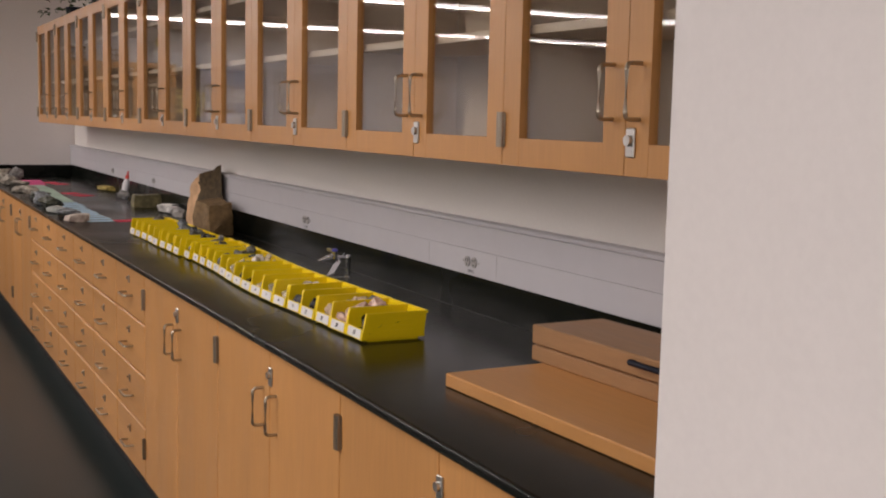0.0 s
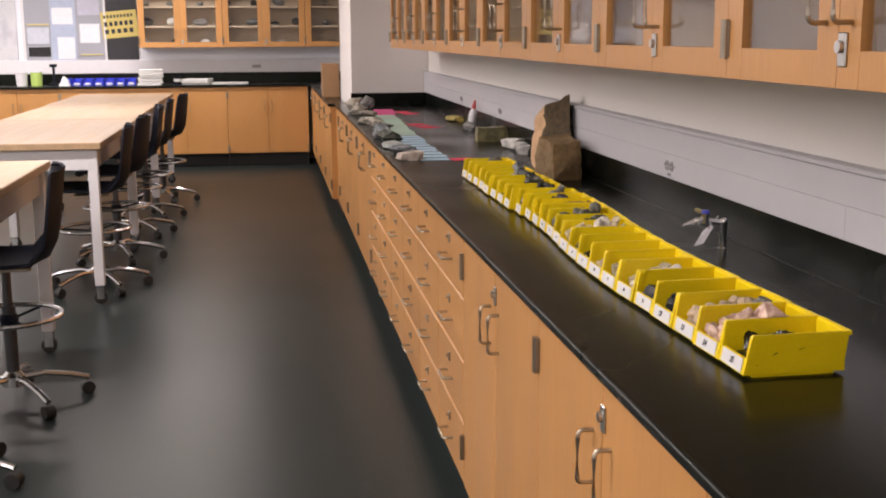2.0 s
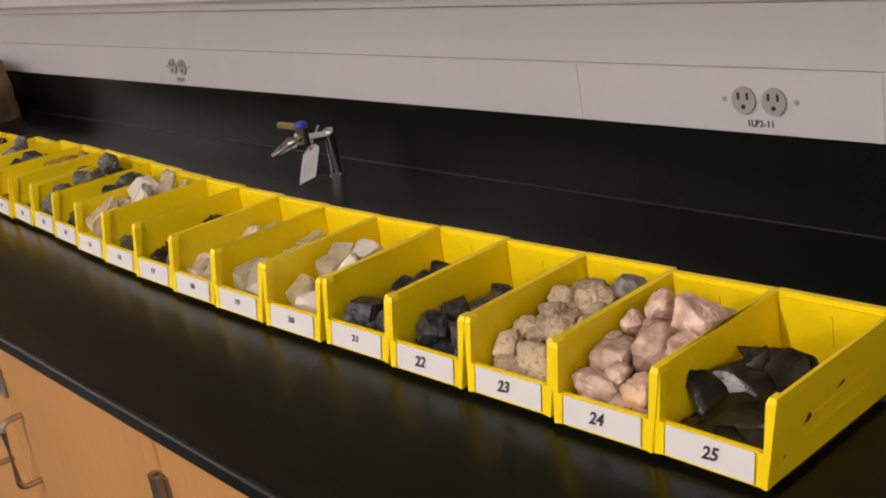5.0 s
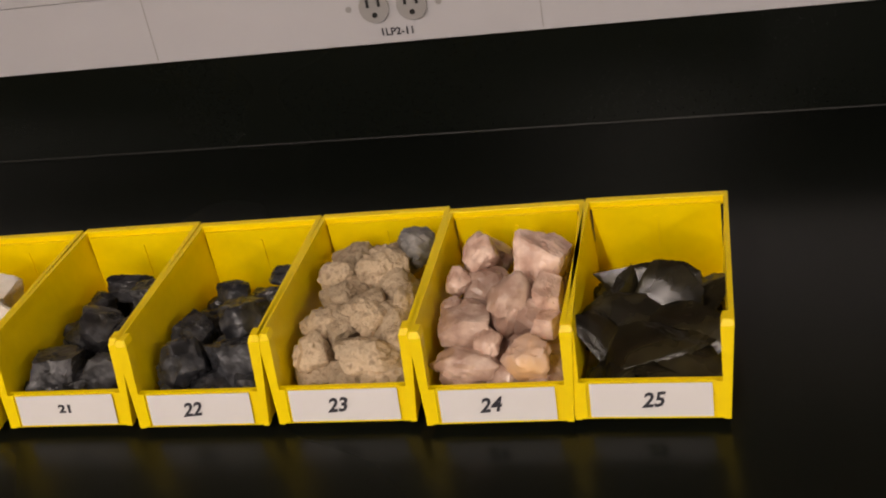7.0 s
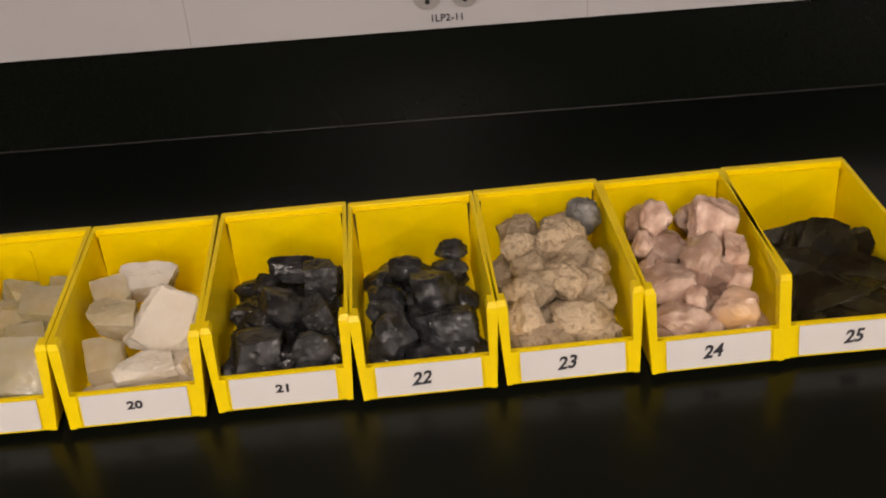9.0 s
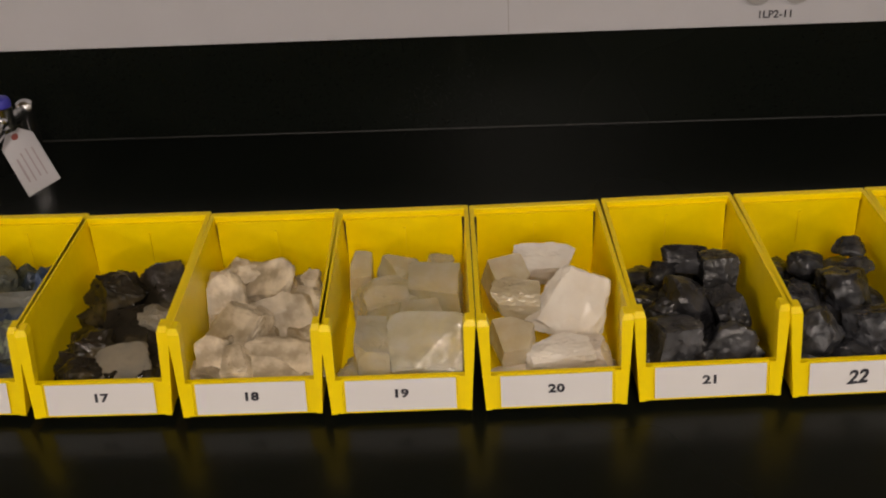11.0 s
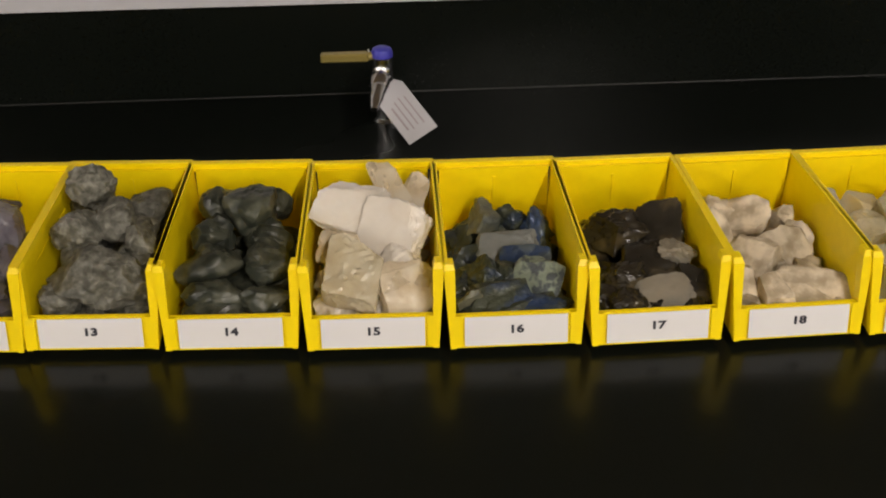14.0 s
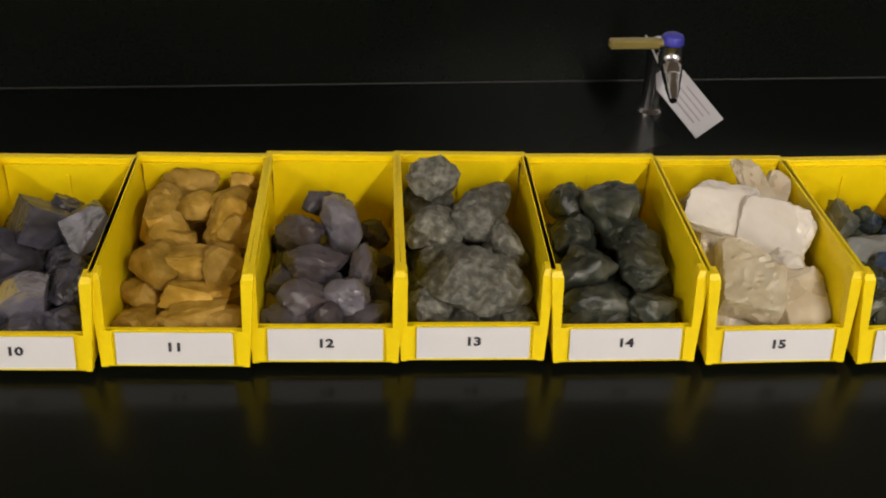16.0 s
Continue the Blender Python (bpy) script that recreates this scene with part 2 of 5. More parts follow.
struct("wall_pier_far", boxes(((PIER_X - 1.3, -0.595, 0), (PIER_X, 0.0, CEIL)), bevel=0.004), M_PIER, "white painted pier at the end of the worktop")
struct("wall_pier_near", boxes(((1.562, -0.75, 0), (2.75, 0.0, CEIL)), bevel=0.004), M_PIER, "white painted pier beside the worktop")


# ---- ceiling lamps: rows of linear pendants across the room ----
def pendant():
    t = thing("pendant_lamp", "long white linear fluorescent pendant hanging from the ceiling", "ceiling lamp", group="linear pendants")
    bm = bmesh.new()
    prism(bm, [(-0.09, 0.0), (-0.07, 0.05), (-0.03, 0.075), (0.03, 0.075), (0.07, 0.05), (0.09, 0.0), (0.085, 0.0), (0.0, 0.03), (-0.085, 0.0)], -1.18, 1.18, "xz")
    part("housing", bm, M_WHITE, t)
    for s in (-1, 1):
        part("wire", rod(bmesh.new(), (0, 0.9 * s, 0.07), (0, 0.9 * s, CEIL - 2.52), 0.003, seg=6), M_STEEL, t)
    part("tube", rod(bmesh.new(), (0, -1.14, 0.0), (0, 1.14, 0.0), 0.016), M_TUBE, t, "glowing fluorescent tube", True)
    return t


lamp_data = bpy.data.lights.new("fluorescent_light", "AREA")
lamp_data.shape, lamp_data.size, lamp_data.size_y = "RECTANGLE", 0.05, 2.3
lamp_data.energy, lamp_data.color = LAMP_POWER, LAMP_COLOUR
first = None
for lx in (-10.5, -7.1, -3.7, -0.3, 3.1):
    for ly in (-2.7, -5.1, -7.5):
        place = pose(lx, ly, 2.52)
        if first is None:
            first = pendant()
            first.matrix_basis = place
        else:
            copy_thing(first, place)
        lo = new("fluorescent_light", lamp_data)
        lo.matrix_basis = pose(lx, ly, 2.495)

# ---- main worktop ----
END_X = 1.56
STEP_X = -7.4              # where the far run of cabinets steps forward
w = thing("worktop", "long black epoxy laboratory worktop with a low backsplash", "worktop")
bm = bmesh.new()
prism(bm, [(EDGE_Y, TOP - SLAB + 0.004), (EDGE_Y + 0.004, TOP - SLAB), (0.0, TOP - SLAB), (0.0, TOP), (EDGE_Y + 0.008, TOP), (EDGE_Y + 0.0045, TOP - 0.0006), (EDGE_Y + 0.002, TOP - 0.0020), (EDGE_Y + 0.0006, TOP - 0.0042), (EDGE_Y, TOP - 0.0075)], PIER_X, END_X)
part("slab", bm, M_EPOXY, w)
bm = bmesh.new()
box(bm, (STEP_X, EDGE_Y, TOP - SLAB), (PIER_X, -0.612, TOP), 0.004)
box(bm, (FAR_FACE + 0.03, -0.762, TOP - SLAB), (STEP_X, -0.612, TOP), 0.004)
box(bm, (FAR_FACE + 0.03, -0.612, TOP - SLAB), (PIER_X - 1.302, 0.0, TOP), 0.003)
part("slab_far", bm, M_EPOXY, w)
part("backsplash", boxes(((PIER_X, SPLASH_Y, TOP + 0.0002), (END_X, -0.002, 1.0168)), bevel=0.0012), M_EPOXY, w)
part("caulk_bead", pipe(bmesh.new(), [(PIER_X + 0.03, SPLASH_Y - 0.0002, TOP + 0.0003), (-3.0, SPLASH_Y - 0.0002, TOP + 0.0003), (END_X - 0.001, SPLASH_Y - 0.0002, TOP + 0.0003)], 0.0011, 6), mat("grey_caulk", (0.007, 0.007, 0.007), 0.5), w, "thin grey caulk line")
part("backsplash_end", boxes(((PIER_X + 0.002, -0.60, TOP + 0.0008), (PIER_X + 0.022, SPLASH_Y - 0.001, 1.014)), bevel=0.002), M_EPOXY, w)

# ---- cable raceway with outlets ----
r = thing("cable_raceway", "white two-channel cable raceway along the wall", "raceway")
part("lower_cover", boxes(((PIER_X + 0.001, -0.036, 1.0182), (END_X, -0.002, 1.0914)), bevel=0.0006), M_RACE, r)
part("upper_cover", boxes(((PIER_X + 0.001, -0.036, 1.0921), (END_X, -0.002, 1.1625)), bevel=0.0006), M_RACE, r)
part("top_lip", boxes(((PIER_X + 0.001, -0.041, 1.163), (END_X, -0.002, 1.176)), bevel=0.0025), M_RACE, r)
for sx in (-4.6, -3.3, -0.47, -0.06, 0.9):
    part("cover_joint", boxes(((sx, -0.0364, 1.021), (sx + 0.0008, -0.03, 1.089))), M_SOCKET, r)


def outlet(x, text=None):
    o = thing("power_outlet", "grey twin round power outlet set in the raceway", "power outlet", (x, -0.036, 1.056), group="outlets along the raceway")
    for s in (-1, 1):
        bm = rod(bmesh.new(), (0.0192 * s, 0.002, 0), (0.0192 * s, -0.0035, 0), 0.0152, seg=20)
        sock = part("socket", bm, M_SOCKET, o, smooth=True)
        bm = bmesh.new()
        for q in (-1, 1):
            box(bm, (0.0192 * s + q * 0.0058 - 0.0014, -0.0042, 0.001), (0.0192 * s + q * 0.0058 + 0.0014, -0.003, 0.009))
        rod(bm, (0.0192 * s, -0.0042, -0.007), (0.0192 * s, -0.003, -0.007), 0.0028, seg=8)
        part("slots", bm, M_DARK, sock)
        part("screw", rod(bmesh.new(), (0.046 * s, 0.002, 0), (0.046 * s, -0.001, 0), 0.0032, seg=8), M_SOCKET, o)
    if text:
        letters(text, 0.0108, M_INK, o, pose(0.0, -0.0008, -0.0262, 90, 0, 0), "circuit_label", weight=0.012)
    else:
        part("circuit_label", boxes(((-0.013, -0.0006, -0.031), (0.013, 0.0, -0.023))), M_SOCKET, o)


outlet(-0.204, "1LP2-11")
outlet(-1.540, "1LP2-9")
outlet(-4.1)
outlet(-5.3)
outlet(1.05)


# ---- cabinet hardware ----
def pull(parent, x, y, z, length, drop=0.032, r=0.0042, vertical=True):
    """A bent wire pull that stands off the face towards -y."""
    h = length / 2
    if vertical:
        pts = [(x, y, z - h), (x, y - drop, z - h), (x, y - drop, z + h), (x, y, z + h)]
    else:
        pts = [(x - h, y, z), (x - h, y - drop, z), (x + h, y - drop, z), (x + h, y, z)]
    return part("handle", pipe(bmesh.new(), arc_pts(pts, 0.012), r), M_STEEL, parent, "bent wire nickel pull", True)


def lock(parent, x, y, z, s=1.0):
    bm = boxes(((x - 0.011 * s, y - 0.005, z - 0.023 * s), (x + 0.011 * s, y, z + 0.023 * s)), bevel=0.002)
    rod(bm, (x, y - 0.012, z + 0.004), (x, y - 0.004, z + 0.004), 0.0085 * s, seg=14)
    return part("lock", bm, M_LOCK, parent, "steel cylinder lock", True)


def hinge(parent, x, y, z):
    bm = boxes(((x - 0.009, y - 0.0035, z - 0.035), (x + 0.009, y, z + 0.035)), bevel=0.001)
    rod(bm, (x, y - 0.006, z - 0.037), (x, y - 0.006, z + 0.037), 0.0065, seg=10)
    return part("hinge", bm, M_HINGE, parent, "dark steel hinge", True)


# ---- lower cabinets ----
LOW_Z0, LOW_Z1 = 0.148, TOP - SLAB - 0.004


def carcass(t, x0, x1, face=FACE_Y, back=-0.012):
    part("body", boxes(((x0 + 0.001, face + 0.020, LOW_Z0), (x1 - 0.001, back, LOW_Z1)), bevel=0.0015), M_MAPLE, t)
    part("toe_kick", boxes(((x0 + 0.001, face + 0.085, 0.0), (x1 - 0.001, face + 0.10, LOW_Z0 - 0.001))), M_BASE, t, "black toe kick")


def door_cabinet(x0, x1, face=FACE_Y, locks=True, back=-0.012):
    t = thing("base_cabinet", "maple base cabinet with two closed flush doors", "cabinet", group="base cabinets")
    carcass(t, x0, x1, face, back)
    mid = (x0 + x1) / 2
    for a, b, s in ((x0, mid, 1), (mid, x1, -1)):
        d = part("door", boxes(((a + 0.002, face, LOW_Z0 + 0.003), (b - 0.002, face + 0.019, LOW_Z1 - 0.003)), bevel=0.0015), M_MAPLE, t)
        edge = b if s > 0 else a
        pull(d, edge - s * 0.050, face, 0.740, 0.094, 0.028)
    if locks:
        lock(t, mid + 0.010, face, 0.826)
    for z in (0.805, 0.270):
        hinge(t, x0 + 0.004, face, z)
        hinge(t, x1 - 0.004, face, z)


def drawer_cabinet(x0, x1):
    t = thing("drawer_cabinet", "maple base cabinet with four closed drawers", "cabinet", group="drawer cabinets")
    carcass(t, x0, x1)
    zs = (0.890, 0.712, 0.525, 0.340, 0.150)
    for hi, lo in zip(zs, zs[1:]):
        d = part("drawer", boxes(((x0 + 0.002, FACE_Y, lo + 0.003), (x1 - 0.002, FACE_Y + 0.019, hi - 0.003)), bevel=0.0035), M_MAPLE_H, t)
        c = (x0 + x1) / 2
        pull(d, c, FACE_Y, lo + 0.078, 0.10, vertical=False)
        lock(d, c, FACE_Y, lo + 0.133, 0.62)


door_cabinet(-0.455, 0.452)
door_cabinet(0.452, 1.360)
door_cabinet(-1.370, -0.455)
DW = 0.492
for i in range(6):
    drawer_cabinet(-1.370 - DW * (i + 1), -1.370 - DW * i)
for i in range(3):
    a = -1.370 - 6 * DW - 0.9 * i
    door_cabinet(a - 0.9, a)
# the far run, standing further forward
for i in range(4):
    door_cabinet(STEP_X - 0.975 * (i + 1), STEP_X - 0.975 * i, face=-0.738, locks=False, back=-0.62)
part_x = -1.370 - 6 * DW - 2.7
struct("filler_panel", boxes(((STEP_X, FACE_Y + 0.003, LOW_Z0), (part_x, FACE_Y + 0.02, LOW_Z1))), M_MAPLE, "maple filler panel between cabinets")
struct("filler_panel_near", boxes(((1.361, FACE_Y + 0.003, LOW_Z0), (1.56, FACE_Y + 0.02, LOW_Z1))), M_MAPLE, "maple filler panel beside the pier")

# ---- upper glazed cabinets ----
UP_Y, UP_Z0, UP_Z1 = -0.345, 1.362, 2.07


def glazed_cabinet(width, depth, z0, z1, doors=2, shelf_zs=(1.635, 1.86)):
    """Origin at the left end of the face's bottom edge; the face looks along -y."""
    t = thing("wall_cabinet", "maple wall cabinet with closed glazed doors", "cabinet", group="glazed wall cabinets")
    h = z1 - z0
    bm = boxes(((0.0005, 0.021, 0.0), (0.018, depth, h)), ((width - 0.018, 0.021, 0.0), (width - 0.0005, depth, h)),
               ((0.018, 0.021, 0.0), (width - 0.018, depth, 0.018)), ((0.018, 0.021, h - 0.018), (width - 0.018, depth, h)),
               ((0.018, depth - 0.006, 0.018), (width - 0.018, depth, h - 0.018)))
    part("body", bm, M_MAPLE_IN, t)
    for z in shelf_zs:
        part("shelf", boxes(((0.02, 0.028, z - z0), (width - 0.02, depth - 0.007, z - z0 + 0.019)), bevel=0.001), M_MAPLE_IN, t)
    dw = width / doors
    for i in range(doors):
        a, b = i * dw + 0.001, (i + 1) * dw - 0.001
        st, rb, rt = 0.068, 0.058, 0.062
        bm = boxes(((a, 0, 0.0), (a + st, 0.02, h)), ((b - st, 0, 0.0), (b, 0.02, h)),
                   ((a + st, 0.0004, 0.0), (b - st, 0.0196, rb)), ((a + st, 0.0004, h - rt), (b - st, 0.0196, h)), bevel=0.0004)
        d = part("door", bm, M_MAPLE, t)
        g = part("pane", boxes(((a + st - 0.004, 0.009, rb - 0.004), (b - st + 0.004, 0.0128, h - rt + 0.004))), M_GLASS, d, "clear glass pane")
        g.visible_shadow = False
        left_hung = (i % 2 == 0)
        ex = b - 0.04 if left_hung else a + 0.04
        if doors == 2:
            pull(d, ex, 0.0, 0.150, 0.098)
    if doors == 2:
        lock(t, width / 2 + 0.020, 0.0, 0.060, 1.15)
        for x in (0.004, width - 0.004):
            hinge(t, x, 0.0, 0.075)
            hinge(t, x, 0.0, h - 0.075)
    return t


proto = glazed_cabinet(0.876, 0.343, UP_Z0, UP_Z1)
proto.matrix_basis = pose(-0.389, UP_Y, UP_Z0)
for i in [-7, -6, -5, -4, -3, -2, -1, 1]:
    copy_thing(proto, pose(-0.389 + 0.876 * i, UP_Y, UP_Z0))
struct("filler_upper", boxes(((1.365, UP_Y + 0.003, UP_Z0), (1.56, UP_Y + 0.022, UP_Z1))), M_MAPLE, "maple filler strip beside the pier")

# ---- far wall: cabinets, worktop, uppers ----
FW = thing("worktop", "black epoxy worktop along the far wall", "worktop")
part("slab", boxes(((WALL_X0 + 0.002, -7.0, TOP - SLAB), (FAR_FACE + 0.028, -0.004, TOP)), bevel=0.004), M_EPOXY, FW)
part("backsplash", boxes(((WALL_X0 + 0.002, -7.0, TOP + 0.001), (WALL_X0 + 0.03, -0.004, 1.03)), bevel=0.002), M_EPOXY, FW)


def far_cabinet(y0, y1, doors=2):
    t = thing("base_cabinet", "maple base cabinet with closed flush doors under the far worktop", "cabinet", (FAR_FACE, 0, 0), group="far base cabinets")
    part("body", boxes(((-0.68, y0 + 0.001, LOW_Z0), (-0.02, y1 - 0.001, LOW_Z1)), bevel=0.0015), M_MAPLE, t)
    part("toe_kick", boxes(((-0.10, y0 + 0.001, 0.0), (-0.085, y1 - 0.001, LOW_Z0 - 0.001))), M_BASE, t, "black toe kick")
    dw = (y1 - y0) / doors
    for i in range(doors):
        a, b = y0 + i * dw, y0 + (i + 1) * dw
        d = part("door", boxes(((-0.019, a + 0.002, LOW_Z0 + 0.003), (0.0, b - 0.002, LOW_Z1 - 0.003)), bevel=0.0015), M_MAPLE, t)
        yy = b - 0.042 if i % 2 == 0 else a + 0.042
        pts = [(0, yy, 0.63), (0.032, yy, 0.63), (0.032, yy, 0.73), (0, yy, 0.73)]
        part("handle", pipe(bmesh.new(), arc_pts(pts, 0.012), 0.0042), M_STEEL, d, "bent wire nickel pull", True)
    for yy in (y0 + 0.006, y1 - 0.006):
        for z in (0.2, 0.80):
            part("hinge", boxes(((0, yy - 0.008, z - 0.035), (0.009, yy + 0.008, z + 0.035)), bevel=0.002), M_HINGE, t, "dark steel hinge")


for a, b in ((-1.68, -0.78), (-2.58, -1.68), (-3.48, -2.58), (-4.38, -3.48), (-5.28, -4.38)):
    far_cabinet(a, b)

FUP_X = -11.655
far_up = glazed_cabinet(0.93, 0.34, 1.36, 2.085, shelf_zs=(1.58, 1.80))
far_up.matrix_basis = pose(FUP_X, -2.645, 1.325, 0, 0, 90)
copy_thing(far_up, pose(FUP_X, -1.713, 1.325, 0, 0, 90))
single = glazed_cabinet(0.47, 0.34, 1.36, 2.085, doors=1, shelf_zs=(1.58, 1.80))
single.matrix_basis = pose(FUP_X, -0.781, 1.325, 0, 0, 90)
struct("raceway_far", boxes(((WALL_X0 + 0.001, -6.5, 1.032), (WALL_X0 + 0.036, -0.004, 1.185)), bevel=0.003), M_WHITE, "white raceway along the far wall")

# ---- sample bins ----
BIN_H, BIN_L = 0.0710, 0.174
LEAN = 0.012               # how far the open front leans inwards at the top


def make_bin():
    """Hopper-front storage bin; origin at the middle of its front bottom edge on the worktop, opening towards -y."""
    t = thing("storage_bin", "yellow plastic open-front storage bin on the worktop", "storage bin", group="row of yellow bins")
    th = 0.0022
    wf0, wf1, wb0, wb1 = 0.0475, 0.0518, 0.0470, 0.0506
    z0 = 0.006
    # side walls as tapered slabs, with a thicker vertical flange at the front
    for s in (-1, 1):
        bm = bmesh.new()
        outer = [(s * wf0, 0.0, z0), (s * wf1, LEAN, BIN_H), (s * wb1, BIN_L, BIN_H), (s * wb0, BIN_L - 0.006, z0)]
        inner = [(x - s * th, y, z) for x, y, z in outer]
        vo = [bm.verts.new(p) for p in outer]
        vi = [bm.verts.new(p) for p in inner]
        for i in range(4):
            bm.faces.new((vo[i], vo[(i + 1) % 4], vi[(i + 1) % 4], vi[i]))
        bm.faces.new(vo)
        bm.faces.new(vi[::-1])
        part("side_wall", bm, M_YELLOW, t)
    # moulded ribs along the outside
    for s in (-1, 1):
        for zz, y0, y1 in ((0.026, 0.050, 0.135), (0.038, 0.045, 0.140), (0.050, 0.050, 0.135)):
            x = wf0 + (wb1 - wf0) * (zz - z0) / (BIN_H - z0)
            xa, xb = sorted((s * (x - 0.001), s * (x + 0.0008)))
            part("rib", boxes(((xa, y0, zz), (xb, y1, zz + 0.0014))), M_YELLOW, t)
    bm = bmesh.new()
    # rolled top rim along both sides and the back
    for s in (-1, 1):
        v = [(s * (wf1 - 0.0026), LEAN + 0.001, BIN_H - 0.006), (s * (wf1 + 0.0008), LEAN - 0.001, BIN_H - 0.006), (s * (wb1 + 0.0007), BIN_L, BIN_H - 0.006), (s * (wb1 - 0.0026), BIN_L, BIN_H - 0.006)]
        lo = [bm.verts.new(p) for p in v]
        hi = [bm.verts.new((p[0], p[1], BIN_H + 0.0004)) for p in v]
        for i in range(4):
            bm.faces.new((lo[i], lo[(i + 1) % 4], hi[(i + 1) % 4], hi[i]))
        bm.faces.new(lo[::-1])
        bm.faces.new(hi)
    box(bm, (-wb1 - 0.0005, BIN_L - 0.003, BIN_H - 0.007), (wb1 + 0.0005, BIN_L + 0.004, BIN_H + 0.0006), 0.0008)
    part("rim", bm, M_YELLOW, t)
    bm = bmesh.new()
    box(bm, (-wb0 + 0.001, BIN_L - 0.0062, z0), (wb0 - 0.001, BIN_L - 0.003, BIN_H - 0.004))
    box(bm, (-0.0012, BIN_L - 0.0075, z0 + 0.025), (0.0012, BIN_L - 0.006, BIN_H - 0.012))
    part("back_wall", bm, M_YELLOW, t)
    part("bottom", boxes(((-wf0 + 0.001, 0.004, z0), (wf0 - 0.001, BIN_L - 0.006, z0 + 0.0025)), ((-0.040, 0.018, 0.0), (0.040, BIN_L - 0.018, z0))), M_YELLOW, t)
    bm = bmesh.new()
    lip = 0.0315
    k = LEAN * (lip - z0) / (BIN_H - z0)
    prism(bm, [(0.0, z0), (k, lip), (k + 0.0035, lip), (0.0035, z0)], -wf0, wf0)
    for s in (-1, 1):
        x0, x1 = sorted((s * (wf0 - 0.0075), s * (wf0 + 0.0008)))
        # the upright post leans outwards with the side wall
        lo = [bm.verts.new((s * dx, dy, z0)) for dx, dy in ((wf0 - 0.0035, -0.0012), (wf0 + 0.0006, -0.0012), (wf0 + 0.0006, 0.0045), (wf0 - 0.0035, 0.0045))]
        mid = [bm.verts.new((s * dx, dy, BIN_H - 0.004)) for dx, dy in ((wf1 - 0.0075, LEAN - 0.002), (wf1 + 0.0006, LEAN - 0.002), (wf1 + 0.0006, LEAN + 0.008), (wf1 - 0.0075, LEAN + 0.008))]
        top = [bm.verts.new((s * dx, dy, BIN_H + 0.0002)) for dx, dy in ((wf1 - 0.006, LEAN), (wf1 + 0.0004, LEAN), (wf1 + 0.0004, LEAN + 0.009), (wf1 - 0.006, LEAN + 0.009))]
        for u, v in ((lo, mid), (mid, top)):
            for q in range(4):
                bm.faces.new((u[q], u[(q + 1) % 4], v[(q + 1) % 4], v[q]))
        bm.faces.new(lo[::-1])
        bm.faces.new(top)
        prism(bm, [(-0.0014, z0 + 0.001), (k - 0.0014, lip), (k + 0.001, lip), (0.001, z0 + 0.001)], x0, x1)
    part("front_lip", bm, M_YELLOW, t)
    return t


def label_bin(t, n):
    z0, z1 = 0.0085, 0.0310
    slope = LEAN / (BIN_H - 0.006)
    bm = bmesh.new()
    ya, yb = slope * (z0 - 0.006) - 0.0016, slope * (z1 - 0.006) - 0.0016
    wl = 0.0378
    prism(bm, [(ya, z0), (yb, z1), (yb - 0.0005, z1), (ya - 0.0005, z0)], -wl, wl)
    lab = part("label", bm, M_LABEL, t, "white paper label" + (" with handwritten number" if n > 21 else ""))
    zc = 0.0198
    at = pose(0.0, slope * (zc - 0.006) - 0.0024, zc, 90 + math.degrees(math.atan(-slope)), 0, 0)
    if n >= 22:
        letters(str(n), 0.0140, M_INK, lab, at @ pose({22: -0.006, 25: 0.001}.get(n, -0.005), 0, 0.0003, 0, 0, 4), "number", 0.3, 0.024)
    elif n >= 10:
        letters(str(n), 0.0092, M_INK, lab, at @ pose(0, 0.001, 0) @ Matrix.Diagonal((1.22, 0.92, 1, 1)))
    else:
        part("number", boxes(((-0.0028, min(ya, yb) + (zc - z0) * slope - 0.0012, zc - 0.0022), (0.0028, min(ya, yb) + (zc - z0) * slope + 0.0004, zc + 0.0022))), M_INK, lab)


BIN_AT = {9: (-1.584, -.492, -3.6), 10: (-1.477, -.487, -4.0), 11: (-1.376, -.489, -4), 12: (-1.278, -.491, -3.6), 13: (-1.180, -.495, -3.2), 14: (-1.078, -.503, -2.6), 15: (-.9745, -.511, -1.8),
          16: (-.870, -.516, -.6), 17: (-.766, -.520, .6), 18: (-.661, -.522, 1.2), 19: (-.558, -.522, 1.4), 20: (-.452, -.520, 2.2),
          21: (-.347, -.514, 2.4), 22: (-.243, -.513, 2.3), 23: (-.1395, -.508, 2.4), 24: (-.035, -.508, 2.9), 25: (.062, -.503, 1)}
rng = random.Random(5)
BINS = {}
bin_proto = make_bin()
for n in range(25, 0, -1):
    if n in BIN_AT:
        x, y, rz = BIN_AT[n]
    else:
        x, y, rz = -1.372 - 0.1105 * (11 - n), -0.503 + rng.uniform(-0.003, 0.003), -0.5 * max(0, n - 3) + rng.uniform(-0.7, 0.7)
    m = pose(x, y, TOP, 0, 0, rz)
    if n == 25:
        bin_proto.matrix_basis = m
        b = bin_proto
    else:
        b = copy_thing(bin_proto, m)
    BINS[n] = (b, m)
for n, (b, m) in BINS.items():
    label_bin(b, n)


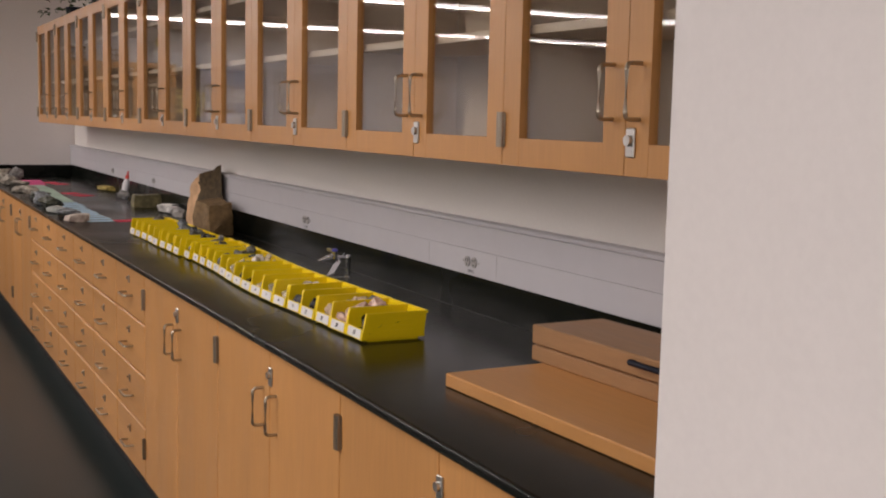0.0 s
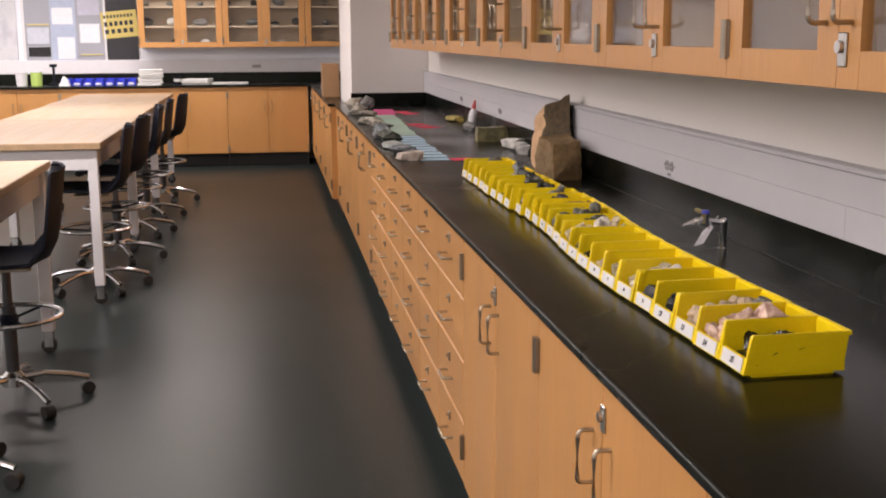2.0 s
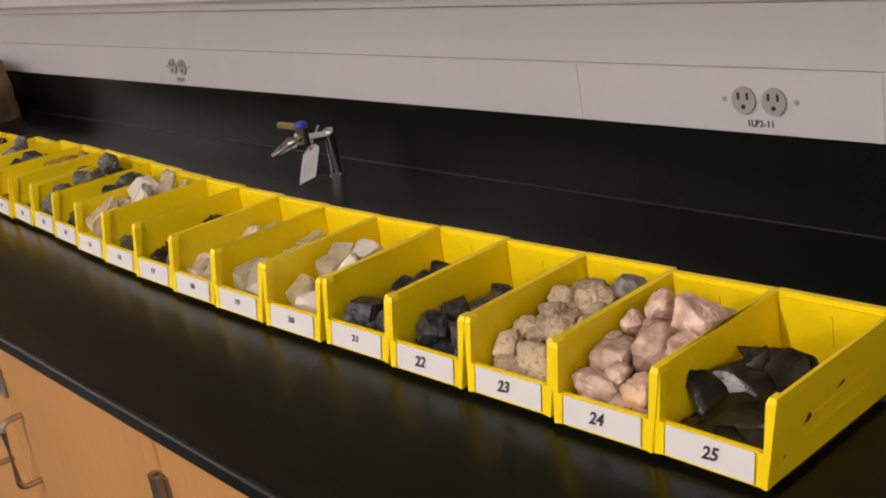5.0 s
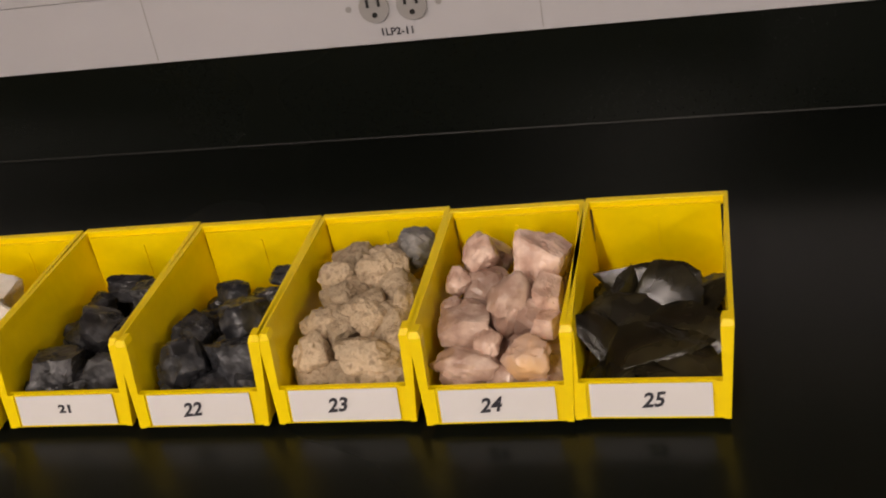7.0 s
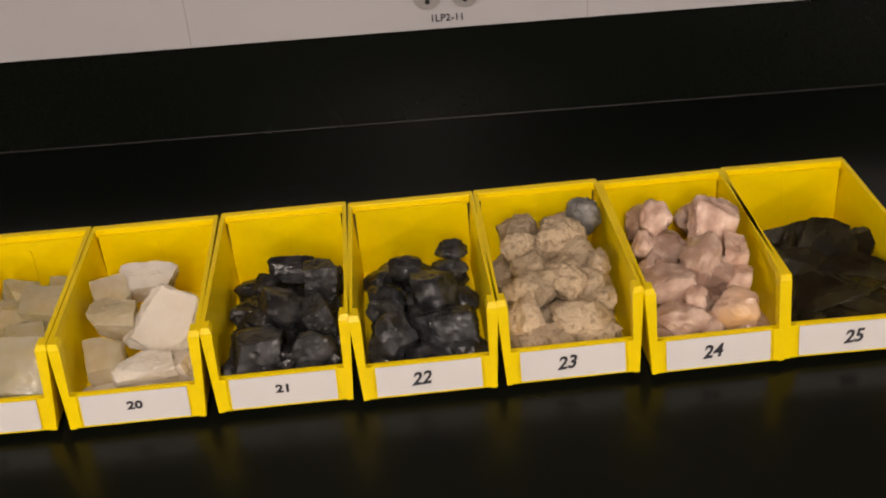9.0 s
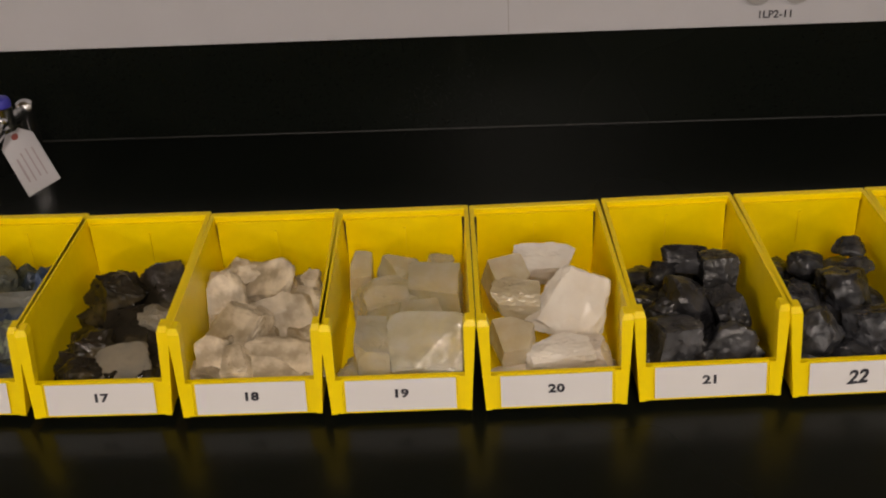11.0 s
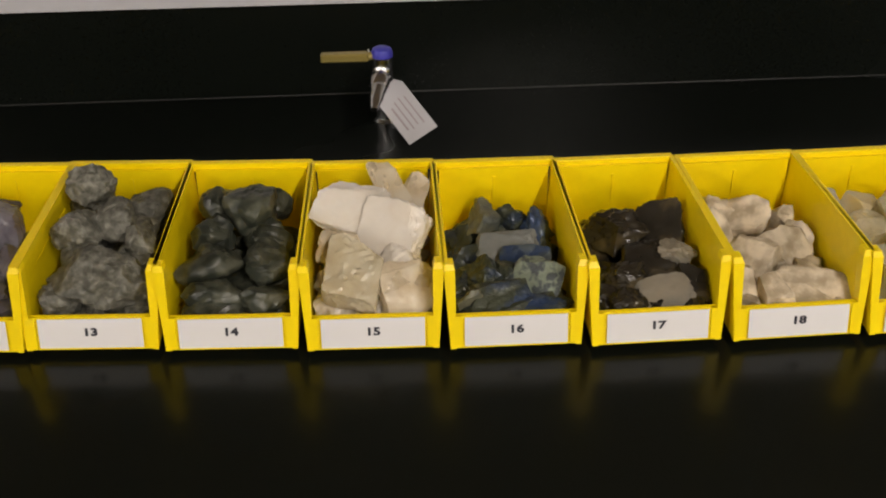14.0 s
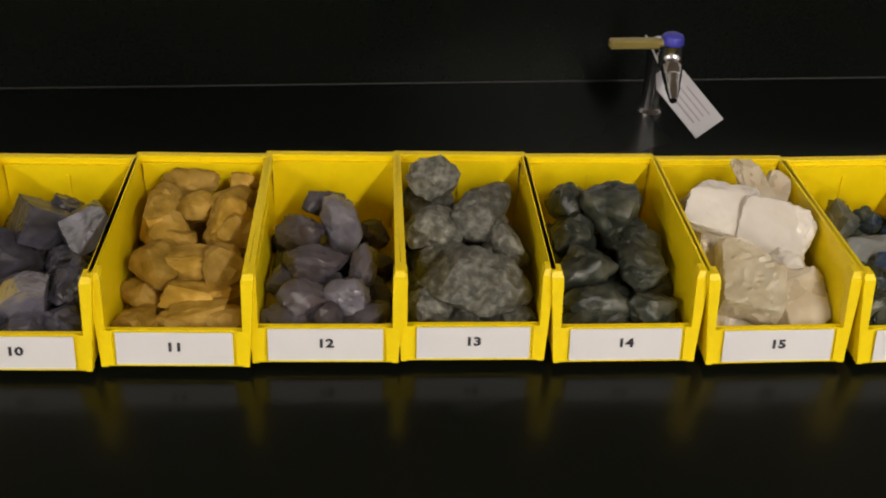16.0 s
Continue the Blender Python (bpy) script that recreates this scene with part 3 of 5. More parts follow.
# ---- rocks ----
def plate_cuts(style, rg):
    """Normals and distances of the planes that break a round lump into a plate or a cleavage block."""
    cuts, lean = [], 0.12 if style == "block" else 0.24
    if style != "flake":
        for ax in range(3):
            n = Vector((0, 0, 0))
            n[ax] = 1.0
            for s in (-1, 1):
                k = (n * s + Vector((rg.uniform(-lean, lean), rg.uniform(-lean, lean), rg.uniform(-lean, lean)))).normalized()
                cuts.append((k, rg.uniform(0.80, 0.92)))
    for _ in range({"block": 3, "cleaved": 5, "slab": 8, "flake": 9}[style]):
        d = Vector((rg.gauss(0, 1), rg.gauss(0, 1), rg.gauss(0, 1)))
        if style in ("slab", "flake"):
            d.z *= 0.3
        cuts.append((d.normalized(), rg.uniform(0.6, 1.0) if style == "flake" else rg.uniform(0.85, 1.12)))
    return cuts


ROUGH = {"block": (0.03, 0.03, 0.025, 0.015), "cleaved": (0.07, 0.07, 0.05, 0.03), "slab": (0.10, 0.075, 0.05, 0.03), "flake": (0.10, 0.06, 0.03, 0.012)}


def rock_mesh(style, seed, size, fine=4):
    """A broken rock of about the given half sizes (x, y, z)."""
    rg = random.Random(seed)
    bm = bmesh.new()
    off = Vector((rg.uniform(-50, 50), rg.uniform(-50, 50), rg.uniform(-50, 50)))
    if style in ("lump", "round", "worn", "weathered"):
        grain = {"lump": 1.0, "round": 0.35, "worn": 0.36, "weathered": 0.62}[style]
        faces, near, far, swell = (11, 0.58, 0.86, 0.10) if style == "worn" else (13, 0.66, 0.92, 0.12)
        bmesh.ops.create_icosphere(bm, subdivisions=fine, radius=1.0)
        cuts = [(Vector((rg.gauss(0, 1), rg.gauss(0, 1), rg.gauss(0, 1))).normalized(), rg.uniform(near, far)) for _ in range(faces)]
        for v in bm.verts:
            d = v.co.normalized()
            r = 1.05 + 0.25 * noise.noise(d * 1.4 + off)
            for nrm, h in cuts:
                k = d.dot(nrm)
                if k * r > h:
                    r = h / k * 0.9 + r * 0.1
            r += swell * noise.noise(d * 3.6 + off) + grain * (0.07 * noise.noise(d * 8.0 + off) + 0.032 * noise.noise(d * 17.0 + off))
            r -= grain * 0.10 * max(0.0, noise.noise(d * 11.0 - off) - 0.2)
            v.co = d * r
    elif style in ROUGH:
        bmesh.ops.create_icosphere(bm, subdivisions=fine + 1, radius=1.5)
        cuts = plate_cuts(style, rg)
        a, b, c, e = ROUGH[style]
        for v in bm.verts:
            d = v.co.normalized()
            q = v.co
            for _ in range(3):
                for n, h in cuts:
                    k = q.dot(n) - h
                    if k > 0.0:
                        q = q - n * k
            # broad hollows, splintered ridges and a crumbly grain
            lift = a * noise.noise(q * 1.8 + off) + b * (0.4 - abs(noise.noise(Vector((q.x * 3.0, q.y * 6.5, q.z * 3.0)) + off)))
            lift += c * noise.noise(q * 9.0 + off) + e * noise.noise(q * 20.0 + off)
            v.co = q + d * lift
    else:
        k = {"angular": 17, "shard": 14}.get(style, 12)
        for _ in range(k):
            d = Vector((rg.gauss(0, 1), rg.gauss(0, 1), rg.gauss(0, 1))).normalized()
            bm.verts.new(d * rg.uniform(0.85, 1.2))
        bmesh.ops.convex_hull(bm, input=bm.verts[:])
        bmesh.ops.delete(bm, geom=[v for v in bm.verts if not v.link_faces], context="VERTS")
        for lim in (0.8, 0.45, 0.25) if fine < 4 else (0.8, 0.45, 0.25, 0.14):
            bmesh.ops.subdivide_edges(bm, edges=[e for e in bm.edges if e.calc_length() > lim], cuts=1)
            bmesh.ops.triangulate(bm, faces=bm.faces[:])
        for v in bm.verts:
            d = v.co.normalized()
            v.co += d * (0.16 * noise.noise(v.co * 1.8 + off) + 0.10 * noise.noise(v.co * 4.5 + off) + 0.042 * noise.noise(v.co * 11 + off) + 0.018 * noise.noise(v.co * 23 + off))
    bmesh.ops.transform(bm, matrix=Matrix.Diagonal((*size, 1)), verts=bm.verts[:])
    return bm


def rock_mat(name, colour, second, rough, scale=70, lo=0.42, hi=0.62, spec=0.5, bump=0.5, trans=0.0, metal=0.0, vary=0.38, rnd=0.2, coat=0.0, sub=0.0):
    return mat(name, colour, rough, metal=metal, bump=bump, scale=scale, vary=vary, big=22, spec=spec, second=second, mix_lo=lo, mix_hi=hi,
               obj_random=rnd, transmission=trans, coat=coat, sub=sub)


R_GALENA = rock_mat("grey_violet_mineral", (0.085, 0.08, 0.105), (0.035, 0.032, 0.034), 0.30, 60)
R_SHINY = rock_mat("silver_cleavage", (0.62, 0.60, 0.66), (0.35, 0.33, 0.42), 0.22, 45, metal=0.75, bump=0.6)
R_OCHRE = rock_mat("ochre_mineral", (0.37, 0.21, 0.016), (0.46, 0.28, 0.055), 0.75, 60)
R_VIOLET = rock_mat("grey_violet_crystal", (0.110, 0.098, 0.112), (0.062, 0.048, 0.052), 0.25, 55)
R_PALEVIOLET = rock_mat("pale_grey_crystal", (0.22, 0.205, 0.235), (0.11, 0.10, 0.125), 0.25, 55)
R_GREYROUGH = rock_mat("grey_rough_rock", (0.090, 0.088, 0.070), (0.20, 0.195, 0.165), 0.42, 180, lo=0.40, hi=0.68, bump=1.0, vary=0.3)
R_GREEN = rock_mat("dark_green_rock", (0.030, 0.035, 0.026), (0.072, 0.074, 0.054), 0.34, 80)
R_CREAM = rock_mat("cream_translucent", (0.84, 0.73, 0.50), (0.88, 0.80, 0.62), 0.25, 45, bump=0.4, vary=0.12, rnd=0.06, trans=0.5)
R_BEIGEQUARTZ = rock_mat("beige_translucent", (0.72, 0.60, 0.42), (0.80, 0.71, 0.56), 0.3, 45, bump=0.4, vary=0.14, rnd=0.06, trans=0.35)
R_SNOW = rock_mat("white_fibrous", (0.76, 0.71, 0.64), (0.68, 0.62, 0.54), 0.25, 50, bump=0.5, vary=0.12, rnd=0.04, sub=0.4)
R_BLUE = rock_mat("blue_green_tarnish", (0.062, 0.070, 0.045), (0.028, 0.040, 0.060), 0.33, 75, lo=0.47, hi=0.60, metal=0.15, bump=0.9)
R_BLUEBRIGHT = rock_mat("blue_tarnish", (0.030, 0.055, 0.125), (0.060, 0.075, 0.085), 0.3, 80, lo=0.45, hi=0.62, metal=0.2, bump=0.9)
R_PALEGREEN = rock_mat("pale_green_speckle", (0.22, 0.26, 0.20), (0.055, 0.065, 0.070), 0.45, 150, lo=0.44, hi=0.58, bump=0.9)
R_OLIVEGREY = rock_mat("olive_grey_rock", (0.16, 0.155, 0.10), (0.075, 0.085, 0.080), 0.4, 70, bump=0.8)
R_GREYGREEN = rock_mat("grey_slab", (0.26, 0.27, 0.26), (0.17, 0.18, 0.18), 0.4, 60)
R_BROWNBLACK = rock_mat("brown_black_mica", (0.022, 0.018, 0.012), (0.10, 0.075, 0.035), 0.25, 40, lo=0.55, hi=0.75)
R_TANGREY = rock_mat("tan_grey_shard", (0.22, 0.19, 0.14), (0.12, 0.11, 0.09), 0.45, 40)
R_FELDSPAR = rock_mat("cream_feldspar", (0.45, 0.365, 0.25), (0.63, 0.54, 0.41), 0.42, 75, vary=0.3, bump=0.6)
R_CALCITE = rock_mat("clear_cleavage", (0.97, 0.90, 0.66), (0.98, 0.94, 0.80), 0.12, 60, trans=0.66, bump=0.5, vary=0.10, rnd=0.05)
R_MILK = rock_mat("milk_white_cleavage", (0.78, 0.71, 0.64), (0.72, 0.64, 0.55), 0.3, 40, bump=0.3, vary=0.1, rnd=0.08, sub=0.3)
R_COAL = rock_mat("black_shiny_rock", (0.018, 0.018, 0.020), (0.05, 0.05, 0.055), 0.3, 60, bump=0.9)
R_HEMATITE = rock_mat("dark_steel_rock", (0.030, 0.031, 0.036), (0.075, 0.078, 0.088), 0.28, 90, metal=0.2, bump=0.8)
R_TUFF = rock_mat("speckled_beige_rock", (0.58, 0.45, 0.31), (0.27, 0.195, 0.13), 0.7, 230, lo=0.50, hi=0.70, bump=1.0, vary=0.35)
R_ROSE = rock_mat("rose_quartz", (0.56, 0.365, 0.29), (0.74, 0.56, 0.47), 0.25, 60, bump=0.45, vary=0.25, sub=0.3)
R_AMBERQUARTZ = rock_mat("amber_pink_quartz", (0.60, 0.41, 0.32), (0.54, 0.34, 0.18), 0.28, 28, bump=0.45, sub=0.3)
R_OBSIDIAN = rock_mat("black_glassy_flake", (0.012, 0.010, 0.006), (0.026, 0.022, 0.010), 0.26, 40, bump=0.25, spec=0.5)
R_GREY = rock_mat("mid_grey_rock", (0.15, 0.145, 0.14), (0.25, 0.24, 0.23), 0.5, 60)
R_SLATE = rock_mat("grey_slate", (0.10, 0.11, 0.12), (0.24, 0.26, 0.28), 0.5, 50)
R_PALESLATE = rock_mat("pale_grey_slate", (0.40, 0.42, 0.40), (0.22, 0.24, 0.23), 0.55, 40)
R_SAND = rock_mat("tan_sandstone", (0.58, 0.37, 0.215), (0.46, 0.28, 0.15), 0.8, 30, bump=0.8)
R_BROWNSAND = rock_mat("shaded_dark_sandstone", (0.090, 0.062, 0.030), (0.045, 0.030, 0.016), 0.85, 40, bump=1.0)
R_DARKSAND = rock_mat("dark_brown_sandstone", (0.23, 0.145, 0.065), (0.12, 0.075, 0.034), 0.8, 44, bump=1.0)
R_WHITEROCK = rock_mat("white_rock", (0.78, 0.76, 0.73), (0.66, 0.64, 0.62), 0.6, 40)
R_REDWHITE = rock_mat("pinkish_slab", (0.52, 0.42, 0.36), (0.66, 0.60, 0.54), 0.6, 30)
R_BEIGE = rock_mat("grey_beige_rock", (0.27, 0.24, 0.20), (0.36, 0.33, 0.28), 0.7, 50)
R_OLIVE = rock_mat("olive_brown_stone", (0.13, 0.115, 0.055), (0.20, 0.17, 0.08), 0.5, 30)
R_YELLOWROCK = rock_mat("yellow_brown_stone", (0.32, 0.25, 0.06), (0.45, 0.36, 0.12), 0.7, 40)


def lowest(me, rot):
    return min((rot @ v.co).z for v in me.vertices)


def put_rock(style, seed, size, material, at, rot, label, group, rest=False):
    """A rock as a thing of its own; with rest its lowest point is put on at's height."""
    ob = part("rock", rock_mesh(style, seed, size), material, smooth=True)
    q = Euler([radians(a) for a in rot]).to_matrix()
    p = Vector(at)
    if rest:
        p.z -= lowest(ob.data, q)
    ob.matrix_basis = Matrix.LocRotScale(p, q.to_quaternion(), None)
    return tagged(ob, label, "rock", group)


BASE_ROCKS = []            # (mesh, pose, material) of the buried lower layer


def heap_up(n, style, mats, label, rocks, base=12, flat=0.8, turn=14, depth=0.9, high=False):
    """Rocks of one bin. rocks: across, inwards, up, half width, half height in millimetres, and which material."""
    m = BINS[n][1]
    rg = random.Random(300 + n * 7)
    styles = style if isinstance(style, tuple) else (style,)
    for i in range(base):
        x = (-0.027, 0.0, 0.027)[i % 3] + rg.uniform(-0.003, 0.003)
        y = 0.031 + 0.104 * (i // 3) / max(1, base // 3 - 1) + rg.uniform(-0.004, 0.004)
        r = 0.0195
        q = Euler((rg.uniform(-0.3, 0.3), rg.uniform(-0.3, 0.3), rg.uniform(0, 6.28)))
        BASE_ROCKS.append((rock_mesh(styles[0] if styles[0] in ("lump", "round", "worn", "weathered") else "angular", rg.randrange(9999), (r, r, r * flat), 3), m @ Matrix.LocRotScale((x, y, 0.0085 + r * flat * 0.6), q, None), mats[0]))
    for i in range(6 if high else 0):
        q = Euler((rg.uniform(-0.3, 0.3), rg.uniform(-0.3, 0.3), rg.uniform(0, 6.28)))
        x, y = (-0.020 if i % 2 else 0.020) + rg.uniform(-0.004, 0.004), 0.066 + 0.036 * (i // 2)
        BASE_ROCKS.append((rock_mesh(styles[0] if styles[0] in ("lump", "round", "worn", "weathered") else "angular", rg.randrange(9999), (0.019, 0.019, 0.016), 3), m @ Matrix.LocRotScale((x, y, 0.041 + 0.004 * (i // 2)), q, None), mats[0]))
    for i, (x, y, z, rx, rh, k, *own) in enumerate(rocks):
        st = own[0] if own else styles[i % len(styles)]
        rot = [rg.uniform(-turn, turn), rg.uniform(-turn, turn), rg.uniform(-turn, turn)]
        size = (rx * 0.00098, rh * 0.001 * depth * rg.uniform(0.95, 1.15), rh * 0.00092)
        if st in ("slab", "flake"):
            # plates lie with their broad side up and outwards
            size = (rx * 0.00102, rh * 0.00112, (0.00034 if st == "slab" else 0.00016) * min(rx, rh))
            rot = [own[1] if len(own) > 1 else 46 + rot[0], rot[1], own[2] if len(own) > 2 else rot[2] * 1.5]
        elif len(own) > 1:
            rot = [own[1], rot[1] * 0.5, own[2]]
        put_rock(st, rg.randrange(9999), size, mats[k], m @ Vector((x / 1000, y / 1000, z / 1000)), rot, label, "rocks in bin %d" % n)


def fill(n, style, mats, count, rad, label, flat=1.0, fixed=(), base=12, heap=0.0):
    """Fills a bin: a buried layer, then rocks that settle on it. fixed: (x, y, radius, style, material, flatness, turn), placed first."""
    m = BINS[n][1]
    rg = random.Random(100 + n * 7)
    done = []
    floor_z = 0.0085
    styles = style if isinstance(style, tuple) else (style,)

    def settle(x, y, r):
        z = floor_z + r * 0.85
        for px, py, pz, pr in done:
            d2 = (x - px) ** 2 + (y - py) ** 2
            s = (r + pr) * 0.74
            if d2 < s * s:
                z = max(z, pz + math.sqrt(s * s - d2))
        return z

    for i in range(base):
        x = (-0.026, 0.0, 0.026)[i % 3] + rg.uniform(-0.003, 0.003)
        y = 0.028 + 0.108 * (i // 3) / max(1, base // 3 - 1) + rg.uniform(-0.004, 0.004)
        r = 0.0195
        fl = 0.75 * min(1.0, flat + 0.1)
        z = floor_z + r * fl * 0.6
        done.append((x, y, z, r * (0.4 + 0.6 * fl)))
        q = Euler((rg.uniform(-0.3, 0.3), rg.uniform(-0.3, 0.3), rg.uniform(0, 6.28)))
        BASE_ROCKS.append((rock_mesh(styles[0], rg.randrange(9999), (r, r, r * fl), 3), m @ Matrix.LocRotScale((x, y, z), q, None), mats[i % len(mats)]))
    for x, y, r, st, ma, fl, turn in fixed:
        z = settle(x, y, r * fl)
        done.append((x, y, z, r * (0.5 + 0.5 * fl)))
        put_rock(st, rg.randrange(9999), (r, r * 0.82, r * fl), ma, (m @ Vector((x, y, z))), (rg.uniform(-14, 14), rg.uniform(-14, 14), turn), label, "rocks in bin %d" % n)
    for i in range(count):
        best = None
        r = rad * rg.uniform(0.82, 1.15)
        for _ in range(26):
            x = rg.uniform(-0.044 + r * 0.85, 0.044 - r * 0.85)
            y = rg.uniform(0.008 + r * 0.9, 0.152 - r * 0.8)
            z = settle(x, y, r)
            cost = z - heap * max(0.0, y - 0.05)
            if best is None or cost < best[0]:
                best = (cost, x, y, z)
        _, x, y, z = best
        done.append((x, y, z, r))
        put_rock(rg.choice(styles), rg.randrange(9999), (r * rg.uniform(0.95, 1.2), r * rg.uniform(0.85, 1.05), r * flat * rg.uniform(0.8, 1.0)),
                 mats[i % len(mats)], (m @ Vector((x, y, z))), (rg.uniform(-35, 35), rg.uniform(-35, 35), rg.uniform(0, 360)), label, "rocks in bin %d" % n)


heap_up(25, "flake", [R_OBSIDIAN], "thin black glassy rock flake in a yellow bin",
        ((0, 98, 42, 36, 20, 0, "flake", 62, 4), (-14, 72, 36, 25, 21, 0, "flake", 40, 18), (17, 64, 34, 26, 20, 0, "flake", 34, -14), (-8, 46, 29, 33, 20, 0, "flake", 18, 8),
         (21, 40, 27, 22, 18, 0, "flake", 14, -20), (27, 86, 33, 15, 22, 0, "flake", 28, -40), (-30, 52, 34, 13, 21, 0, "flake", 52, 58), (-20, 84, 40, 12, 19, 0, "flake", 70, 45),
         (8, 28, 22, 24, 14, 0, "flake", 4, 0), (-22, 28, 22, 17, 14, 0, "flake", 6, 25), (10, 84, 36, 24, 18, 0, "flake", 48, -8)), flat=0.5)
heap_up(24, ("round", "cleaved", "round"), [R_ROSE, R_AMBERQUARTZ], "pink translucent quartz rock in a yellow bin",
        ((-18, 114, 67, 14, 16, 0), (24, 103, 64, 20, 20, 0), (-34, 92, 59, 10, 11, 0), (6, 70, 52, 18, 25, 0), (-25, 52, 45, 18, 14, 0), (-21, 26, 35, 23, 15, 0), (19, 27, 36, 20, 16, 1), (31, 52, 46, 9, 10, 0), (-9, 38, 40, 10, 12, 0), (-36, 69, 51, 8, 12, 0), (32, 73, 54, 10, 14, 0)), high=True)
heap_up(23, "lump", [R_TUFF, R_GREY], "rough speckled beige rock in a yellow bin",
        ((31, 134, 64, 15, 17, 1), (8, 113, 58, 21, 19, 0), (-23, 107, 56, 16, 12, 0), (-19, 86, 50, 15, 12, 0), (7, 69, 46, 20, 20, 0), (-28, 62, 43, 16, 14, 0), (-30, 38, 35, 16, 18, 0), (13, 32, 34, 27, 16, 0), (30, 48, 40, 12, 12, 0), (33, 77, 49, 10, 16, 0)), high=True)
heap_up(22, ("worn", "worn", "cleaved"), [R_HEMATITE], "dark steel-grey rock in a yellow bin",
        ((-12, 117, 43, 15, 12, 0), (29, 130, 45, 15, 11, 0), (-26, 72, 36, 14, 14, 0), (10, 84, 38, 25, 20, 0), (-20, 37, 31, 21, 21, 0), (19, 42, 31, 23, 18, 0), (23, 105, 41, 17, 10, 0)))
heap_up(21, ("cleaved", "worn"), [R_COAL], "black shiny rock in a yellow bin",
        ((5, 122, 43, 19, 10, 0), (-15, 108, 40, 12, 12, 0), (28, 111, 41, 15, 15, 0), (-3, 80, 37, 23, 21, 0), (-20, 35, 29, 21, 19, 0), (19, 32, 28, 23, 17, 0), (26, 67, 34, 11, 16, 0), (-16, 70, 34, 16, 12, 0)))
heap_up(20, "block", [R_MILK, R_SNOW, R_CREAM], "milk-white cleavage block in a yellow bin",
        ((0, 112, 53, 22, 14, 1, "cleaved", 20, -8), (-27, 100, 46, 15, 19, 2, "block", 25, 20), (-20, 76, 44, 18, 14, 2, "cleaved", 15, -10), (20, 66, 45, 26, 25, 1, "slab", 50, -26),
         (4, 31, 27, 25, 15, 1, "cleaved", 12, 4), (-25, 40, 30, 16, 19, 2, "block", 14, 12), (28, 34, 24, 13, 12, 0, "cleaved", 10, -15)), base=3, flat=0.5)
heap_up(19, ("block", "cleaved"), [R_CALCITE, R_CREAM], "clear yellowish cleavage block in a yellow bin",
        ((-16, 103, 31, 23, 18, 0, "cleaved", 25, 24), (25, 111, 34, 22, 18, 0, "block", 22, -8), (20, 37, 30, 28, 24, 0, "block", 34, -4), (-21, 36, 30, 14, 24, 0, "block", 8, 3),
         (12, 76, 30, 19, 13, 0, "block", 20, 10), (-33, 133, 34, 10, 17, 0, "block", 10, 5), (-3, 137, 35, 13, 14, 0, "block", 15, 38), (27, 139, 35, 12, 12, 0, "cleaved", 10, 20)), base=3, flat=0.6)
heap_up(18, ("slab", "angular", "slab"), [R_FELDSPAR], "cream feldspar rock in a yellow bin",
        ((-25, 140, 38, 20, 14, 0, "angular"), (-3, 130, 37, 25, 15, 0, "slab", 40, -16), (30, 125, 35, 13, 12, 0, "angular"), (-31, 107, 32, 14, 24, 0, "slab", 50, 14), (-20, 64, 30, 20, 24, 0, "slab", 46, -34),
         (12, 76, 30, 28, 19, 0, "slab", 42, 26), (28, 88, 30, 13, 20, 0, "slab", 52, -12), (20, 33, 29, 28, 15, 0, "slab", 34, -8), (16, 20, 24, 26, 12, 0, "slab", 26, 4), (-10, 24, 27, 13, 14, 0, "cleaved"), (-31, 36, 30, 11, 14, 0, "slab", 40, 10)))
heap_up(17, ("angular", "slab"), [R_BROWNBLACK, R_TANGREY], "dark brown-black shiny rock in a yellow bin",
        ((-13, 102, 41, 26, 22, 0), (24, 105, 41, 22, 19, 0), (-15, 47, 33, 21, 16, 0), (6, 64, 35, 21, 17, 0), (30, 67, 36, 17, 15, 1), (10, 27, 29, 24, 14, 1), (-18, 22, 28, 16, 12, 0), (35, 35, 31, 12, 16, 0)))
heap_up(16, ("angular", "slab"), [R_BLUE, R_GREYGREEN, R_BLUEBRIGHT, R_PALEGREEN, R_OLIVEGREY], "blue-green tarnished rock in a yellow bin",
        ((-16, 134, 36, 19, 18, 4, "angular"), (9, 135, 35, 15, 13, 0, "angular"), (30, 121, 34, 15, 21, 2, "angular"), (3, 99, 32, 24, 12, 1, "slab", 44, -10), (-18, 63, 30, 17, 19, 0, "angular"),
         (17, 78, 30, 20, 13, 2, "slab", 40, -14), (20, 50, 30, 22, 17, 3, "slab", 48, -22), (-8, 28, 28, 25, 14, 0, "slab", 34, 12), (14, 22, 26, 22, 10, 2, "slab", 30, -16), (-29, 26, 27, 12, 12, 4, "angular")))
heap_up(15, "slab", [R_SNOW, R_CREAM, R_BEIGEQUARTZ], "cream-white translucent rock in a yellow bin",
        ((15, 124, 70, 13, 24, 2, "slab", 48, 30), (34, 134, 62, 10, 15, 2, "slab", 40, -10), (-12, 100, 66, 29, 21, 0, "slab", 40, -8), (14, 78, 57, 27, 27, 0, "slab", 48, -34), (-14, 42, 39, 23, 27, 1, "cleaved", 36, -6),
         (26, 34, 34, 22, 20, 2, "slab", 44, 12), (-22, 70, 50, 20, 14, 2, "slab", 40, 10)), flat=0.7, high=True)
